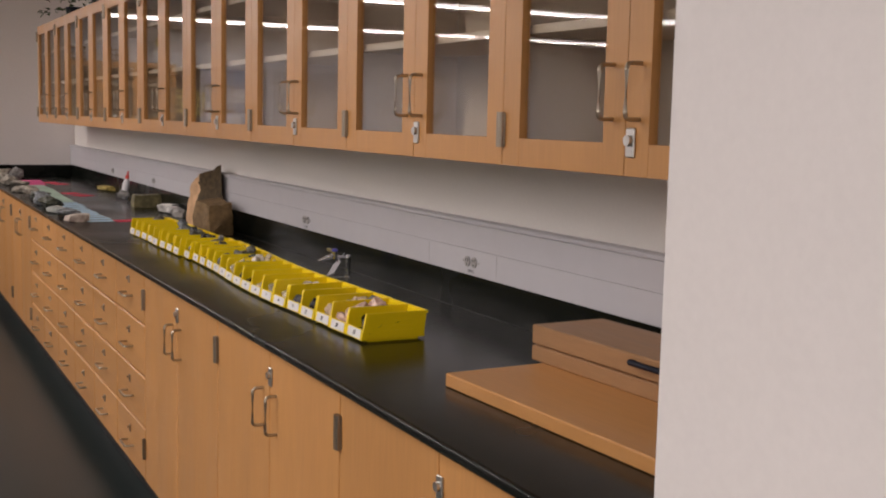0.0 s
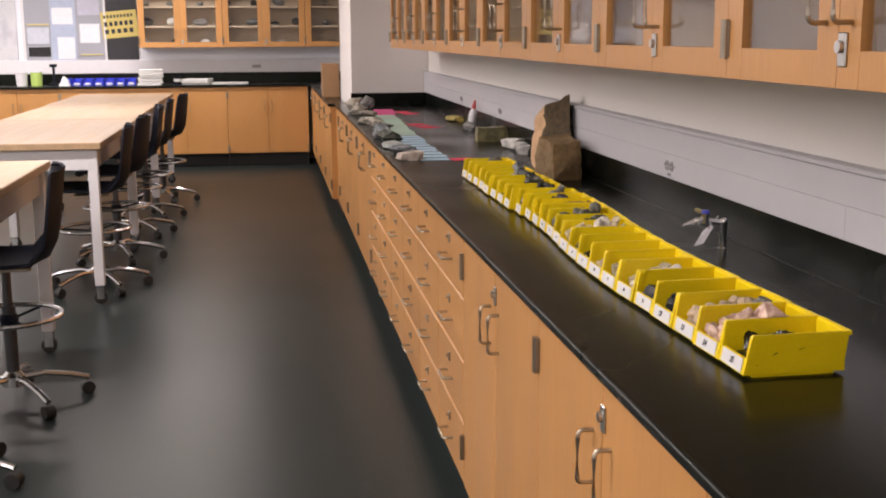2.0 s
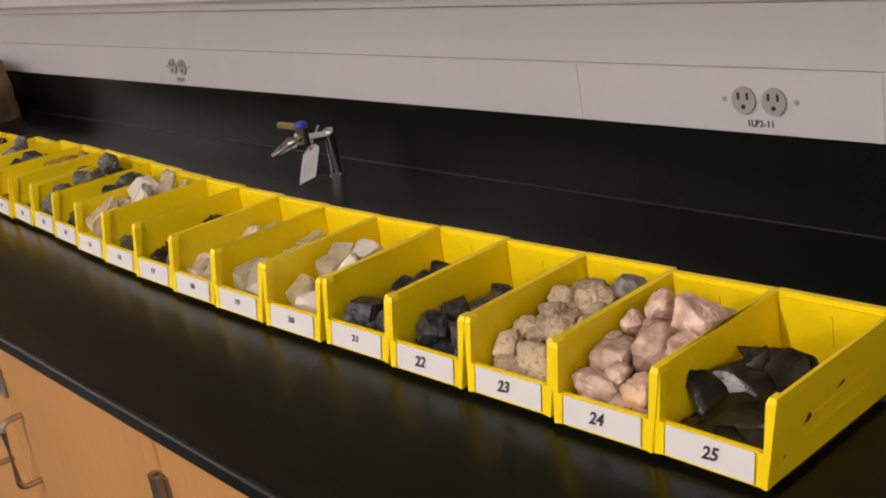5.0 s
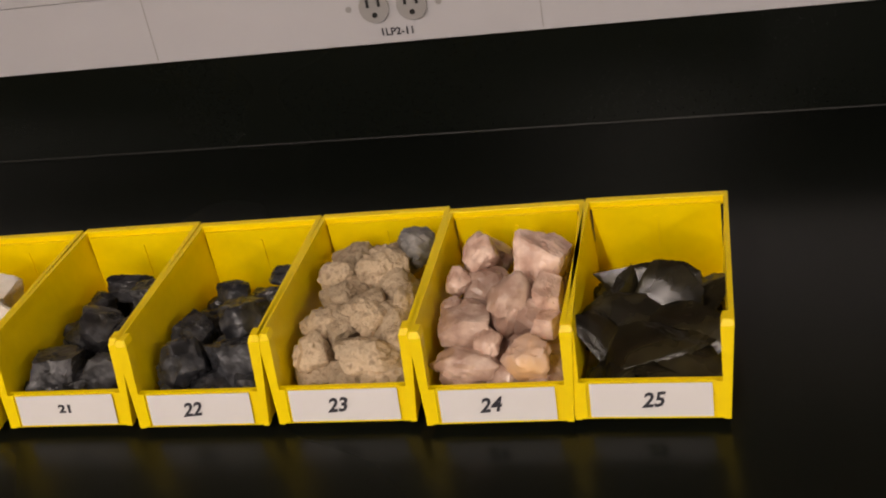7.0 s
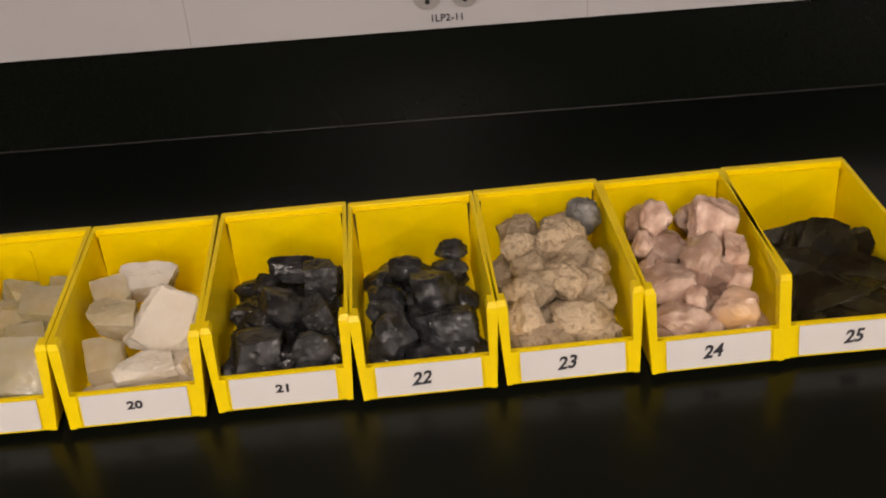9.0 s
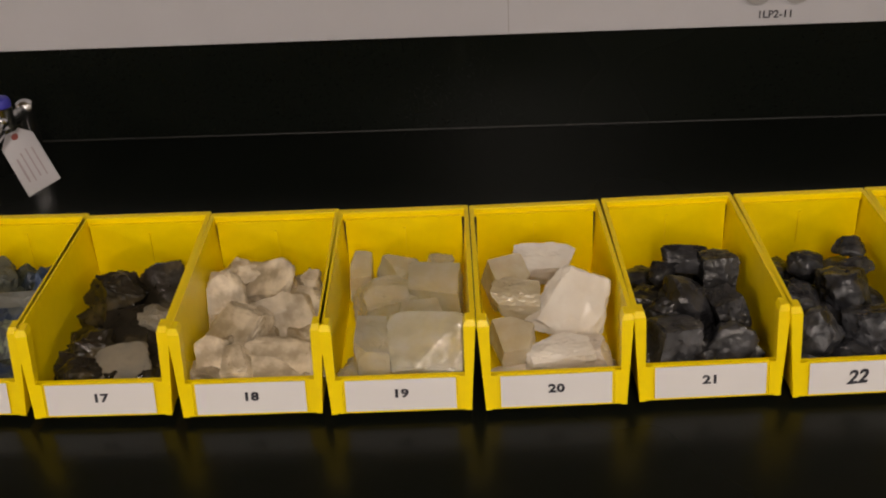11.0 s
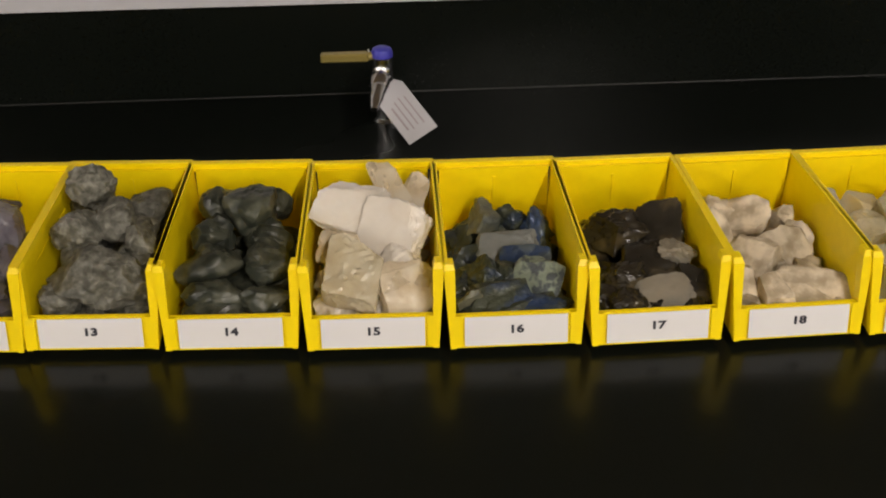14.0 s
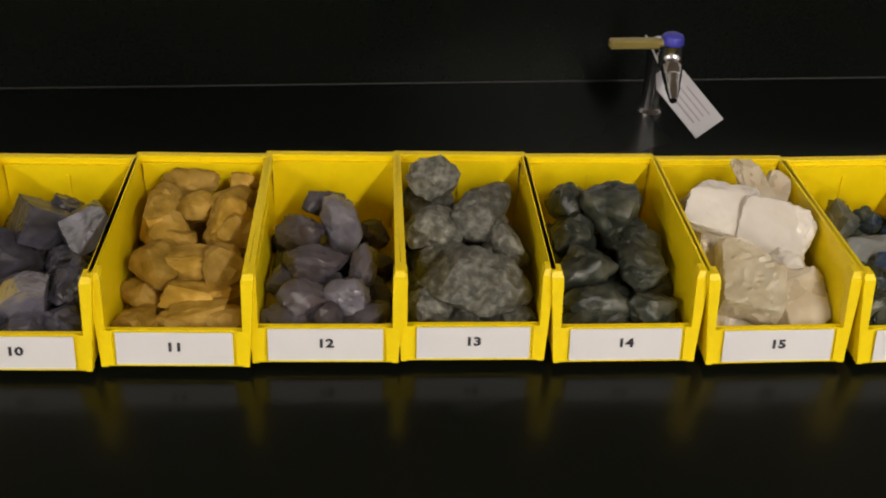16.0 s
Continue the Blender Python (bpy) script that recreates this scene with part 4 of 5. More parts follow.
heap_up(14, "worn", [R_GREEN], "dark green-grey angular rock in a yellow bin",
        ((-25, 122, 60, 15, 15, 0), (10, 116, 60, 23, 24, 0), (-27, 90, 50, 17, 15, 0), (20, 84, 47, 20, 14, 0), (-20, 60, 41, 24, 18, 0, "worn", 10, 22), (23, 56, 39, 18, 14, 0), (-17, 32, 31, 27, 16, 0, "worn", 0, 14), (19, 28, 29, 20, 15, 0)), high=True)
heap_up(13, "weathered", [R_GREYROUGH], "rough grey rock in a yellow bin",
        ((-20, 129, 75, 23, 19, 0), (-23, 84, 58, 21, 21, 0), (3, 93, 62, 22, 18, 0), (3, 42, 41, 37, 32, 0), (-28, 29, 33, 17, 17, 0), (25, 72, 53, 14, 17, 0)), high=True)
heap_up(12, "worn", [R_VIOLET, R_PALEVIOLET], "grey-violet crystal in a yellow bin",
        ((-5, 140, 49, 20, 12, 0), (7, 114, 47, 17, 24, 1), (-21, 106, 43, 20, 16, 0), (-11, 70, 37, 25, 15, 0), (15, 38, 31, 20, 18, 1), (-17, 38, 30, 21, 17, 0), (25, 66, 37, 13, 19, 0)))
heap_up(11, ("worn", "worn", "cleaved"), [R_OCHRE], "ochre-yellow rock in a yellow bin",
        ((-12, 158, 57, 23, 14, 0), (29, 156, 57, 14, 11, 0), (-27, 114, 47, 12, 20, 0), (-2, 131, 51, 18, 13, 0), (23, 114, 48, 20, 22, 0), (3, 71, 38, 28, 15, 0, "cleaved", 8, 4), (9, 45, 31, 25, 11, 0, "cleaved", 4, -3), (10, 28, 26, 23, 8, 0, "cleaved", 2, 4), (-9, 97, 44, 13, 9, 0)), high=True)
fill(10, ("angular", "block"), [R_GALENA], 9, 0.0175, "grey-violet metallic rock in a yellow bin", 0.9,
     fixed=((-0.004, 0.044, 0.0185, "block", R_SHINY, 0.9, 5),), heap=0.3)
for n, ma, cnt, txt in ((9, R_GREY, 8, "grey rock"), (8, R_COAL, 7, "black rock"), (7, R_GREYROUGH, 9, "rough grey rock"), (6, R_HEMATITE, 7, "dark grey rock"),
                        (5, R_SLATE, 10, "slate-grey rock"), (4, R_GREY, 5, "grey rock"), (3, R_TANGREY, 4, "tan-grey rock"), (2, R_BEIGE, 4, "beige rock"), (1, R_GREY, 8, "grey-brown rock")):
    fill(n, "angular", [ma], cnt, 0.021, txt + " in a yellow bin", 0.85, heap=0.5)

# the buried lower layers of all bins, as one body of rubble
verts, faces, slots, kinds = [], [], [], []
for bm, m, ma in BASE_ROCKS:
    if ma not in kinds:
        kinds.append(ma)
    k0 = len(verts)
    bm.verts.index_update()
    verts += [tuple(m @ v.co) for v in bm.verts]
    for f in bm.faces:
        faces.append(tuple(k0 + v.index for v in f.verts))
        slots.append(kinds.index(ma))
    bm.free()
me = bpy.data.meshes.new("rubble")
me.from_pydata(verts, [], faces)
for ma in kinds:
    me.materials.append(ma)
me.polygons.foreach_set("material_index", slots)
tagged(new("rubble", me), "lower layer of mineral rubble in the yellow bins", "rubble", "", "stuff")

# ---- gas tap with its paper tag ----
g = thing("gas_tap", "chrome laboratory gas tap with a yellow lever and blue cap", "gas tap", (-0.952, -0.103, TOP))
part("flange", lathe(bmesh.new(), [(0.0125, 0.0), (0.0125, 0.002), (0.0105, 0.004), (0.0095, 0.005)]), M_CHROME, g, smooth=True)
part("post", lathe(bmesh.new(), [(0.0092, 0.005), (0.0092, 0.064), (0.0102, 0.066), (0.0102, 0.071), (0.0085, 0.075), (0.005, 0.0775), (0.001, 0.0783)]), M_CHROME, g, smooth=True)
bm = bmesh.new()
rod(bm, (0, 0, 0.066), (-0.003, -0.047, 0.072), 0.0070)
rod(bm, (-0.003, -0.047, 0.066), (-0.003, -0.047, 0.090), 0.0105, seg=16)
part("valve_body", bm, M_CHROME, g, smooth=True)
bm = lathe(bmesh.new(), [(0.0085, 0.0), (0.0092, 0.006), (0.0070, 0.008), (0.0070, 0.012), (0.0098, 0.015), (0.0090, 0.024), (0.0078, 0.026), (0.0082, 0.029), (0.0066, 0.036),
                         (0.0070, 0.039), (0.0052, 0.047), (0.0034, 0.056)], 18)
turn = Vector((-0.012, -0.062, -0.022)).to_track_quat("Z", "Y").to_matrix().to_4x4()
bmesh.ops.transform(bm, matrix=Matrix.Translation((-0.003, -0.050, 0.077)) @ turn, verts=bm.verts[:])
part("nozzle", bm, M_CHROME, g, "serrated chrome hose nozzle", True)
M_LEVER = mat("yellow_brass_lever", (0.29, 0.23, 0.07), 0.35, metal=0.3)
bm = bmesh.new()
rod(bm, (-0.003, -0.047, 0.0915), (-0.018, -0.049, 0.0915), 0.004)
box(bm, (-0.062, -0.054, 0.087), (-0.016, -0.044, 0.0955), 0.0015)
part("lever", bm, M_LEVER, g, "yellow lever")
part("cap", lathe(bmesh.new(), [(0.0105, 0.0905), (0.0105, 0.095), (0.009, 0.098), (0.006, 0.0995)], at=(-0.003, -0.047, 0)), mat("blue_cap", (0.05, 0.05, 0.42), 0.4), g, "blue plastic cap", True)

tg = thing("paper_tag", "white paper tag hanging from the gas tap", "tag", (-0.956, -0.136, 0.972))
o = [(-0.007, 0.0), (0.007, 0.0), (0.017, -0.012), (0.017, -0.071), (-0.017, -0.071), (-0.017, -0.012)]
bm = prism(bmesh.new(), o, -0.0004, 0.0004, "xy")
tilt = Euler((radians(42), 0, radians(0))).to_matrix().to_4x4() @ Matrix.Rotation(radians(33), 4, "Z")
sheet = part("sheet", bm, mat("grey_white_card", (0.50, 0.49, 0.52), 0.6, vary=0.05), tg)
sheet.matrix_basis = tilt
bm = boxes(((-0.010, -0.030, 0.0005), (-0.008, -0.058, 0.0008)), ((-0.004, -0.026, 0.0005), (-0.0026, -0.060, 0.0008)), ((0.002, -0.024, 0.0005), (0.0034, -0.058, 0.0008)), ((0.008, -0.026, 0.0005), (0.0094, -0.060, 0.0008)))
part("printing", bm, mat("faded_print", (0.36, 0.31, 0.33), 0.7), sheet)
part("eyelet", rod(bmesh.new(), (0, -0.007, -0.0007), (0, -0.007, 0.0009), 0.0036), mat("red_eyelet", (0.25, 0.06, 0.05), 0.6), sheet)
part("string", pipe(bmesh.new(), [(-0.012, 0.026, 0.024), (-0.006, 0.012, 0.012), (0.001, -0.004, -0.004)], 0.0009, 6), M_PAPER, tg, "white string")

# ---- wooden board and case by the near pier ----
bd = thing("wooden_board", "light maple board lying on the black worktop", "board", (0.578, -0.516, TOP), 2.5)
part("panel", boxes(((0.0, 0.0, 0.0), (0.94, 0.42, 0.028)), bevel=0.0025), M_MAPLE_H, bd)
cs = thing("wooden_case", "closed brown wooden case lying on the maple board", "case", (0.530, -0.282, TOP + 0.028), 2.5)
part("base", boxes(((0, 0, 0), (0.72, 0.19, 0.034)), bevel=0.003), M_OAKCASE, cs)
part("lid", boxes(((0, 0, 0.0365), (0.72, 0.19, 0.078)), bevel=0.003), M_OAKCASE, cs)
part("handle", pipe(bmesh.new(), arc_pts([(0.35, 0.0, 0.062), (0.35, -0.018, 0.066), (0.46, -0.018, 0.066), (0.46, 0.0, 0.062)], 0.01), 0.006), M_SHELL, cs, "dark carrying handle", True)

# ---- rock display further along the worktop ----

def hull_rock(points, seed, rough, cuts=0.03):
    """A broken rock: the hull of its main corners, with uneven faces."""
    bm = bmesh.new()
    for p in points:
        bm.verts.new(p)
    bmesh.ops.convex_hull(bm, input=bm.verts[:])
    bmesh.ops.delete(bm, geom=[v for v in bm.verts if not v.link_faces], context="VERTS")
    for _ in range(4):
        es = [e for e in bm.edges if e.calc_length() > cuts]
        if not es:
            break
        bmesh.ops.subdivide_edges(bm, edges=es, cuts=1)
        bmesh.ops.triangulate(bm, faces=bm.faces[:])
    off = Vector((seed * 3.1, seed * 1.3, seed))
    for v in bm.verts:
        k = Vector((noise.noise(v.co * 9 + off), noise.noise(v.co * 9 + off + Vector((7, 3, 1))), noise.noise(v.co * 9 + off + Vector((2, 9, 4)))))
        f = Vector((noise.noise(v.co * 34 + off), noise.noise(v.co * 34 + off + Vector((5, 5, 1))), noise.noise(v.co * 30 + off + Vector((1, 9, 8)))))
        lift = min(1.0, max(0.0, v.co.z / 0.03))
        v.co += (k * rough + f * rough * 0.45) * (0.3 + 0.7 * lift)
        v.co.z = max(0.0, v.co.z)
    return bm


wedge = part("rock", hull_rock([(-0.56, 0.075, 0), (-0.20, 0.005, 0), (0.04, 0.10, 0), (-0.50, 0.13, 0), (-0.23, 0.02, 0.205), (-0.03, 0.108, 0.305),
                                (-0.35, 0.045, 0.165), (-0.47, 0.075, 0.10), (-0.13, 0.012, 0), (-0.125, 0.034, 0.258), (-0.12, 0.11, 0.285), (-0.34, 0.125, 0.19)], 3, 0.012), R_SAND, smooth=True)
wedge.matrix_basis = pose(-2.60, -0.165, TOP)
# the +x end is darker stone, with its shade put into the colour too
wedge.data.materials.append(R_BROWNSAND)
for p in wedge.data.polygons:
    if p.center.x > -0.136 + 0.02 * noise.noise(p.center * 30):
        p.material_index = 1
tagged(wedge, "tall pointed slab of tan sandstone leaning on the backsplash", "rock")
blk = part("rock", hull_rock([(0, 0, 0), (0.24, 0.015, 0), (0.22, 0.125, 0), (0.0, 0.13, 0), (0.015, 0.01, 0.145), (0.235, 0.02, 0.135), (0.225, 0.12, 0.14), (0.01, 0.12, 0.15),
                              (0.25, 0.06, 0.05)], 8, 0.014), R_DARKSAND, smooth=True)
blk.matrix_basis = pose(-2.585, -0.205, TOP)
tagged(blk, "square block of brown sandstone on the black worktop", "rock")

G = "rock display"
for x, y, s, seed in ((-3.56, -0.085, 0.046, 1), (-3.46, -0.075, 0.036, 2), (-3.30, -0.090, 0.036, 3), (-3.36, -0.062, 0.03, 4)):
    put_rock("cleaved", seed, (s, s * 0.95, s * 0.55), R_WHITEROCK, (x, y, TOP), (0, 0, seed * 50), "small white lump of rock on the worktop", G, True)
for x, y, sx, sy, sz, st, ma, txt in (
        (-3.18, -0.622, 0.045, 0.056, 0.017, "cleaved", R_REDWHITE, "flat pinkish-white stone slab beside index cards"),
        (-3.45, -0.615, 0.075, 0.060, 0.022, "angular", R_SLATE, "flat grey slate piece beside index cards"),
        (-3.68, -0.640, 0.075, 0.045, 0.016, "slab", R_PALESLATE, "pale grey-green rock beside index cards"),
        (-4.02, -0.620, 0.080, 0.062, 0.040, "angular", R_GREEN, "dark green rock beside index cards"),
        (-4.25, -0.640, 0.070, 0.055, 0.038, "angular", R_SLATE, "grey-green rock beside index cards"),
        (-4.62, -0.615, 0.085, 0.065, 0.030, "angular", R_GREEN, "dark flat rock beside index cards"),
        (-4.95, -0.610, 0.090, 0.065, 0.036, "angular", R_BEIGE, "grey-beige rock beside index cards"),
        (-5.30, -0.630, 0.080, 0.060, 0.026, "angular", R_BEIGE, "pale rock beside index cards"),
        (-5.65, -0.600, 0.090, 0.060, 0.034, "angular", R_BEIGE, "grey-beige rock beside index cards"),
        (-6.05, -0.620, 0.090, 0.060, 0.042, "angular", R_BEIGE, "grey-beige jagged rock beside index cards"),
        (-6.45, -0.620, 0.100, 0.070, 0.050, "angular", R_BEIGE, "large grey-beige jagged rock near the pier"),
        (-6.30, -0.540, 0.080, 0.055, 0.055, "angular", R_GREY, "grey jagged rock near the pier")):
    put_rock(st, int(-x * 100), (sx, sy, sz), ma, (x, y, TOP), (0, 0, 15), txt, G, True)
put_rock("cleaved", 77, (0.11, 0.035, 0.016), R_YELLOWROCK, (-5.36, -0.075, TOP), (0, 0, 10), "yellow-brown stone on the worktop", G, True)
put_rock("angular", 78, (0.05, 0.035, 0.03), R_GREY, (-4.66, -0.105, TOP), (0, 0, 30), "small grey stone beside a white bottle", G, True)
st = part("stone_block", hull_rock([(0, 0, 0), (0.10, -0.005, 0), (0.10, 0.155, 0), (0, 0.15, 0), (0.005, 0.005, 0.072), (0.095, 0.0, 0.070), (0.095, 0.15, 0.075), (0.0, 0.145, 0.072)], 5, 0.005), R_OLIVE, smooth=True)
st.matrix_basis = pose(-4.03, -0.182, TOP)
tagged(st, "olive-brown squared stone block on the worktop", "rock", G)

bt = thing("squeeze_bottle", "white squeeze bottle with a red tip, slightly leaning", "bottle", (-4.66, -0.10, TOP))
e = part("body", lathe(bmesh.new(), [(0.021, 0.0), (0.0225, 0.006), (0.0225, 0.085), (0.019, 0.108), (0.011, 0.125)]), M_WHITE, bt, smooth=True)
part("tip", lathe(bmesh.new(), [(0.012, 0.123), (0.012, 0.137), (0.009, 0.146), (0.004, 0.172), (0.003, 0.174)]), mat("red_plastic", (0.55, 0.05, 0.04), 0.4), bt, "red conical tip", True)
bt.matrix_basis = pose(-4.66, -0.095, TOP, -9, 2, 0)

# index cards in a row, blue to green to pink, and loose red ones
rc = random.Random(11)


def card(x, y, material, colour, rz=0.0, sx=0.10, sy=0.127):
    ob = part("index_card", boxes(((-sx / 2, -sy / 2, 0.0), (sx / 2, sy / 2, 0.0016))), material)
    ob.matrix_basis = pose(x, y, TOP + 0.0004, 0, 0, rz)
    tagged(ob, colour + " index card lying on the black worktop", "card", "row of index cards")


for i in range(10):
    card(-3.17 - 0.128 * i, -0.515 + 0.002 * i + rc.uniform(-0.008, 0.008), M_CARD_BLUE, "light blue", rc.uniform(-4, 4), 0.080)
for i in range(12):
    card(-4.46 - 0.135 * i, -0.492 + 0.004 * i + rc.uniform(-0.008, 0.008), M_CARD_GREEN, "pale green", rc.uniform(-4, 4), 0.112)
for i in range(4):
    card(-6.10 - 0.15 * i, -0.435 + 0.012 * i, M_CARD_PINK, "bright pink", rc.uniform(-4, 4), 0.14, 0.14)
for x, y, rz in ((-4.93, -0.30, 20), (-5.13, -0.34, 15), (-6.12, -0.26, 10), (-6.3, -0.30, 5), (-3.15, -0.395, 8)):
    card(x, y, M_CARD_RED, "red", rz, 0.13 if x < -4 else 0.09, 0.10)

# ---- work tables and stools ----
def work_table(x0, x1, y0, y1, z=0.893):
    t = thing("work_table", "work table with maple top, white steel frame and casters", "table", ((x0 + x1) / 2, (y0 + y1) / 2, 0), group="work tables")
    hx, hy = (x1 - x0) / 2, (y1 - y0) / 2
    part("tabletop", boxes(((-hx, -hy, z - 0.038), (hx, hy, z)), bevel=0.004), M_BUTCHER, t)
    part("apron", boxes(((-hx + 0.04, -hy + 0.04, z - 0.150), (hx - 0.04, -hy + 0.06, z - 0.0385)), ((-hx + 0.04, hy - 0.06, z - 0.150), (hx - 0.04, hy - 0.04, z - 0.0385)),
                        ((-hx + 0.03, -hy + 0.061, z - 0.150), (-hx + 0.05, hy - 0.061, z - 0.0385)), ((hx - 0.05, -hy + 0.061, z - 0.150), (hx - 0.03, hy - 0.061, z - 0.0385)), bevel=0.002), M_WHITE, t, "white steel apron")
    for sx in (-1, 1):
        for sy in (-1, 1):
            cx, cy = sx * (hx - 0.055), sy * (hy - 0.05)
            lg = part("leg", boxes(((cx - 0.026, cy - 0.026, 0.105), (cx + 0.026, cy + 0.026, z - 0.039)), bevel=0.003), M_WHITE, t)
            bm = rod(bmesh.new(), (cx - 0.012, cy, 0.036), (cx + 0.012, cy, 0.036), 0.036, seg=16)
            part("caster_wheel", bm, M_RUBBER, lg, "black rubber caster", True)
            part("caster_fork", boxes(((cx - 0.020, cy - 0.02, 0.03), (cx - 0.015, cy + 0.02, 0.10)), ((cx + 0.015, cy - 0.02, 0.03), (cx + 0.020, cy + 0.02, 0.10)), ((cx - 0.02, cy - 0.02, 0.10), (cx + 0.02, cy + 0.02, 0.105))), M_CHROME, lg)


work_table(-6.35, -4.55, -3.02, -2.12)
work_table(-8.17, -6.37, -3.04, -2.14)
work_table(-9.99, -8.19, -3.06, -2.16)
work_table(-3.68, -1.70, -3.18, -2.22)


def stool():
    """Origin on the floor under the column; the back stands on the +y side."""
    t = thing("swivel_stool", "tall swivel stool with black plastic shell and chrome base", "stool", group="stools along the tables")
    bs = part("base_hub", lathe(bmesh.new(), [(0.045, 0.075), (0.045, 0.115), (0.03, 0.13), (0.026, 0.135)]), M_CHROME, t, smooth=True)
    for k in range(5):
        a = 2 * math.pi * k / 5 + 0.5
        c, s = math.cos(a), math.sin(a)
        bm = pipe(bmesh.new(), [(0.03 * c, 0.03 * s, 0.105), (0.12 * c, 0.12 * s, 0.11), (0.22 * c, 0.22 * s, 0.09), (0.29 * c, 0.29 * s, 0.068)], 0.0125, 8)
        lg = part("base_leg", bm, M_CHROME, t, smooth=True)
        nx, ny = -s, c
        bm = rod(bmesh.new(), (0.285 * c - 0.02 * nx, 0.285 * s - 0.02 * ny, 0.027), (0.285 * c + 0.02 * nx, 0.285 * s + 0.02 * ny, 0.027), 0.027, seg=14)
        part("caster", bm, M_RUBBER, lg, "black caster", True)
    part("column", lathe(bmesh.new(), [(0.026, 0.12), (0.026, 0.40), (0.018, 0.402), (0.018, 0.555)]), M_COLUMN, t, smooth=True)
    ring = [(0.20 * math.cos(2 * math.pi * k / 28), 0.20 * math.sin(2 * math.pi * k / 28), 0.36) for k in range(28)]
    part("foot_ring", pipe(bmesh.new(), ring, 0.0105, 8, True), M_CHROME, t, "chrome foot ring", True)
    bm = bmesh.new()
    for a in (0.4, 2.5, 4.6):
        rod(bm, (0.02 * math.cos(a), 0.02 * math.sin(a), 0.345), (0.198 * math.cos(a), 0.198 * math.sin(a), 0.358), 0.006, seg=6)
    lathe(bm, [(0.034, 0.32), (0.036, 0.35), (0.03, 0.37)], 14)
    part("ring_spokes", bm, M_SHELL, t)
    # one moulded shell: seat that curves up into the back
    bm = bmesh.new()
    prof = [(-0.21, 0.572), (-0.19, 0.592), (-0.10, 0.590), (0.0, 0.582), (0.10, 0.585), (0.165, 0.610), (0.195, 0.665), (0.210, 0.74), (0.222, 0.84), (0.235, 0.935), (0.240, 0.950)]
    wide = [0.17, 0.195, 0.215, 0.22, 0.215, 0.205, 0.195, 0.19, 0.18, 0.155, 0.10]
    rows = []
    for (y, z), wv in zip(prof, wide):
        row = []
        for i in range(9):
            u = -1 + i / 4
            up = 0.022 * abs(u) ** 3 if z < 0.63 else 0.0
            fwd = -0.045 * u * u if z > 0.6 else 0.0
            row.append(bm.verts.new((u * wv, y + fwd, z + up)))
        rows.append(row)
    for a, b in zip(rows, rows[1:]):
        for i in range(8):
            bm.faces.new((a[i], a[i + 1], b[i + 1], b[i]))
    bmesh.ops.recalc_face_normals(bm, faces=bm.faces[:])
    bmesh.ops.solidify(bm, geom=bm.faces[:], thickness=0.012)
    part("shell", bm, M_SHELL, t, "black moulded seat and back", True)
    part("seat_plate", boxes(((-0.09, -0.10, 0.552), (0.09, 0.10, 0.566)), bevel=0.003), M_STEEL, t)
    return t


s0 = stool()
s0.matrix_basis = pose(-2.87, -2.27, 0, 0, 0, 8)
for x, y, a in ((-2.02, -2.36, -25), (-5.00, -2.24, 4), (-5.87, -2.23, -6), (-6.85, -2.23, 10), (-7.65, -2.22, 3), (-8.60, -2.17, -8)):
    copy_thing(s0, pose(x, y, 0, 0, 0, a))

# ---- far wall: boards and things on the worktop ----
tb = thing("tack_board", "grey tack board in a light frame with pinned sheets", "tack board", (WALL_X0, -3.50, 1.165))
part("panel", boxes(((0.004, -0.43, 0.0), (0.018, 0.44, 0.86))), M_BOARD, tb)
part("frame", boxes(((0.002, -0.46, -0.025), (0.026, -0.43, 0.885)), ((0.002, 0.44, -0.025), (0.026, 0.462, 0.885)), ((0.002, -0.43, -0.025), (0.026, 0.44, 0.0)), ((0.002, -0.43, 0.86), (0.026, 0.44, 0.885))), M_WHITE, tb)
M_STRIP = mat("yellow_strip", (0.70, 0.60, 0.25), 0.7)
BOARD_SHEETS = ((-0.15, 0.0, 0.28, 0.86, mat("blue_grey_sheet", (0.42, 0.48, 0.62), 0.8)), (-0.13, 0.42, 0.23, 0.19, M_SHEET), (0.17, 0.21, 0.22, 0.22, M_SHEET), (-0.08, 0.03, 0.19, 0.25, M_SHEET),
                (-0.40, 0.06, 0.24, 0.11, M_DARK), (-0.405, 0.20, 0.24, 0.19, mat("pale_sheet", (0.55, 0.58, 0.66), 0.8)), (0.16, 0.52, 0.24, 0.30, mat("lilac_sheet", (0.5, 0.5, 0.6), 0.8)),
                (-0.41, 0.41, 0.25, 0.02, M_STRIP), (0.165, 0.07, 0.25, 0.02, M_STRIP), (-0.41, 0.78, 0.25, 0.02, M_STRIP))
for k, (y, z, wv, h, ma) in enumerate(BOARD_SHEETS):
    part("sheet", boxes(((0.0185 + 0.0012 * k, y, z + 0.005), (0.0193 + 0.0012 * k, y + wv, min(0.855, z + h)))), ma, tb)
bb = thing("black_panel", "black wall panel beside the tack board", "board", (WALL_X0, -2.86, 1.15))
part("panel", boxes(((0.003, -0.175, 0.0), (0.02, 0.175, 0.88)), bevel=0.002), M_BLACKBOARD, bb)
po = thing("poster", "tilted yellow paper sign with rows of black lettering", "poster", (WALL_X0 + 0.024, -2.86, 1.50))
pp = part("sheet", boxes(((0, -0.20, 0), (0.0015, 0.20, 0.30))), M_POSTER, po)
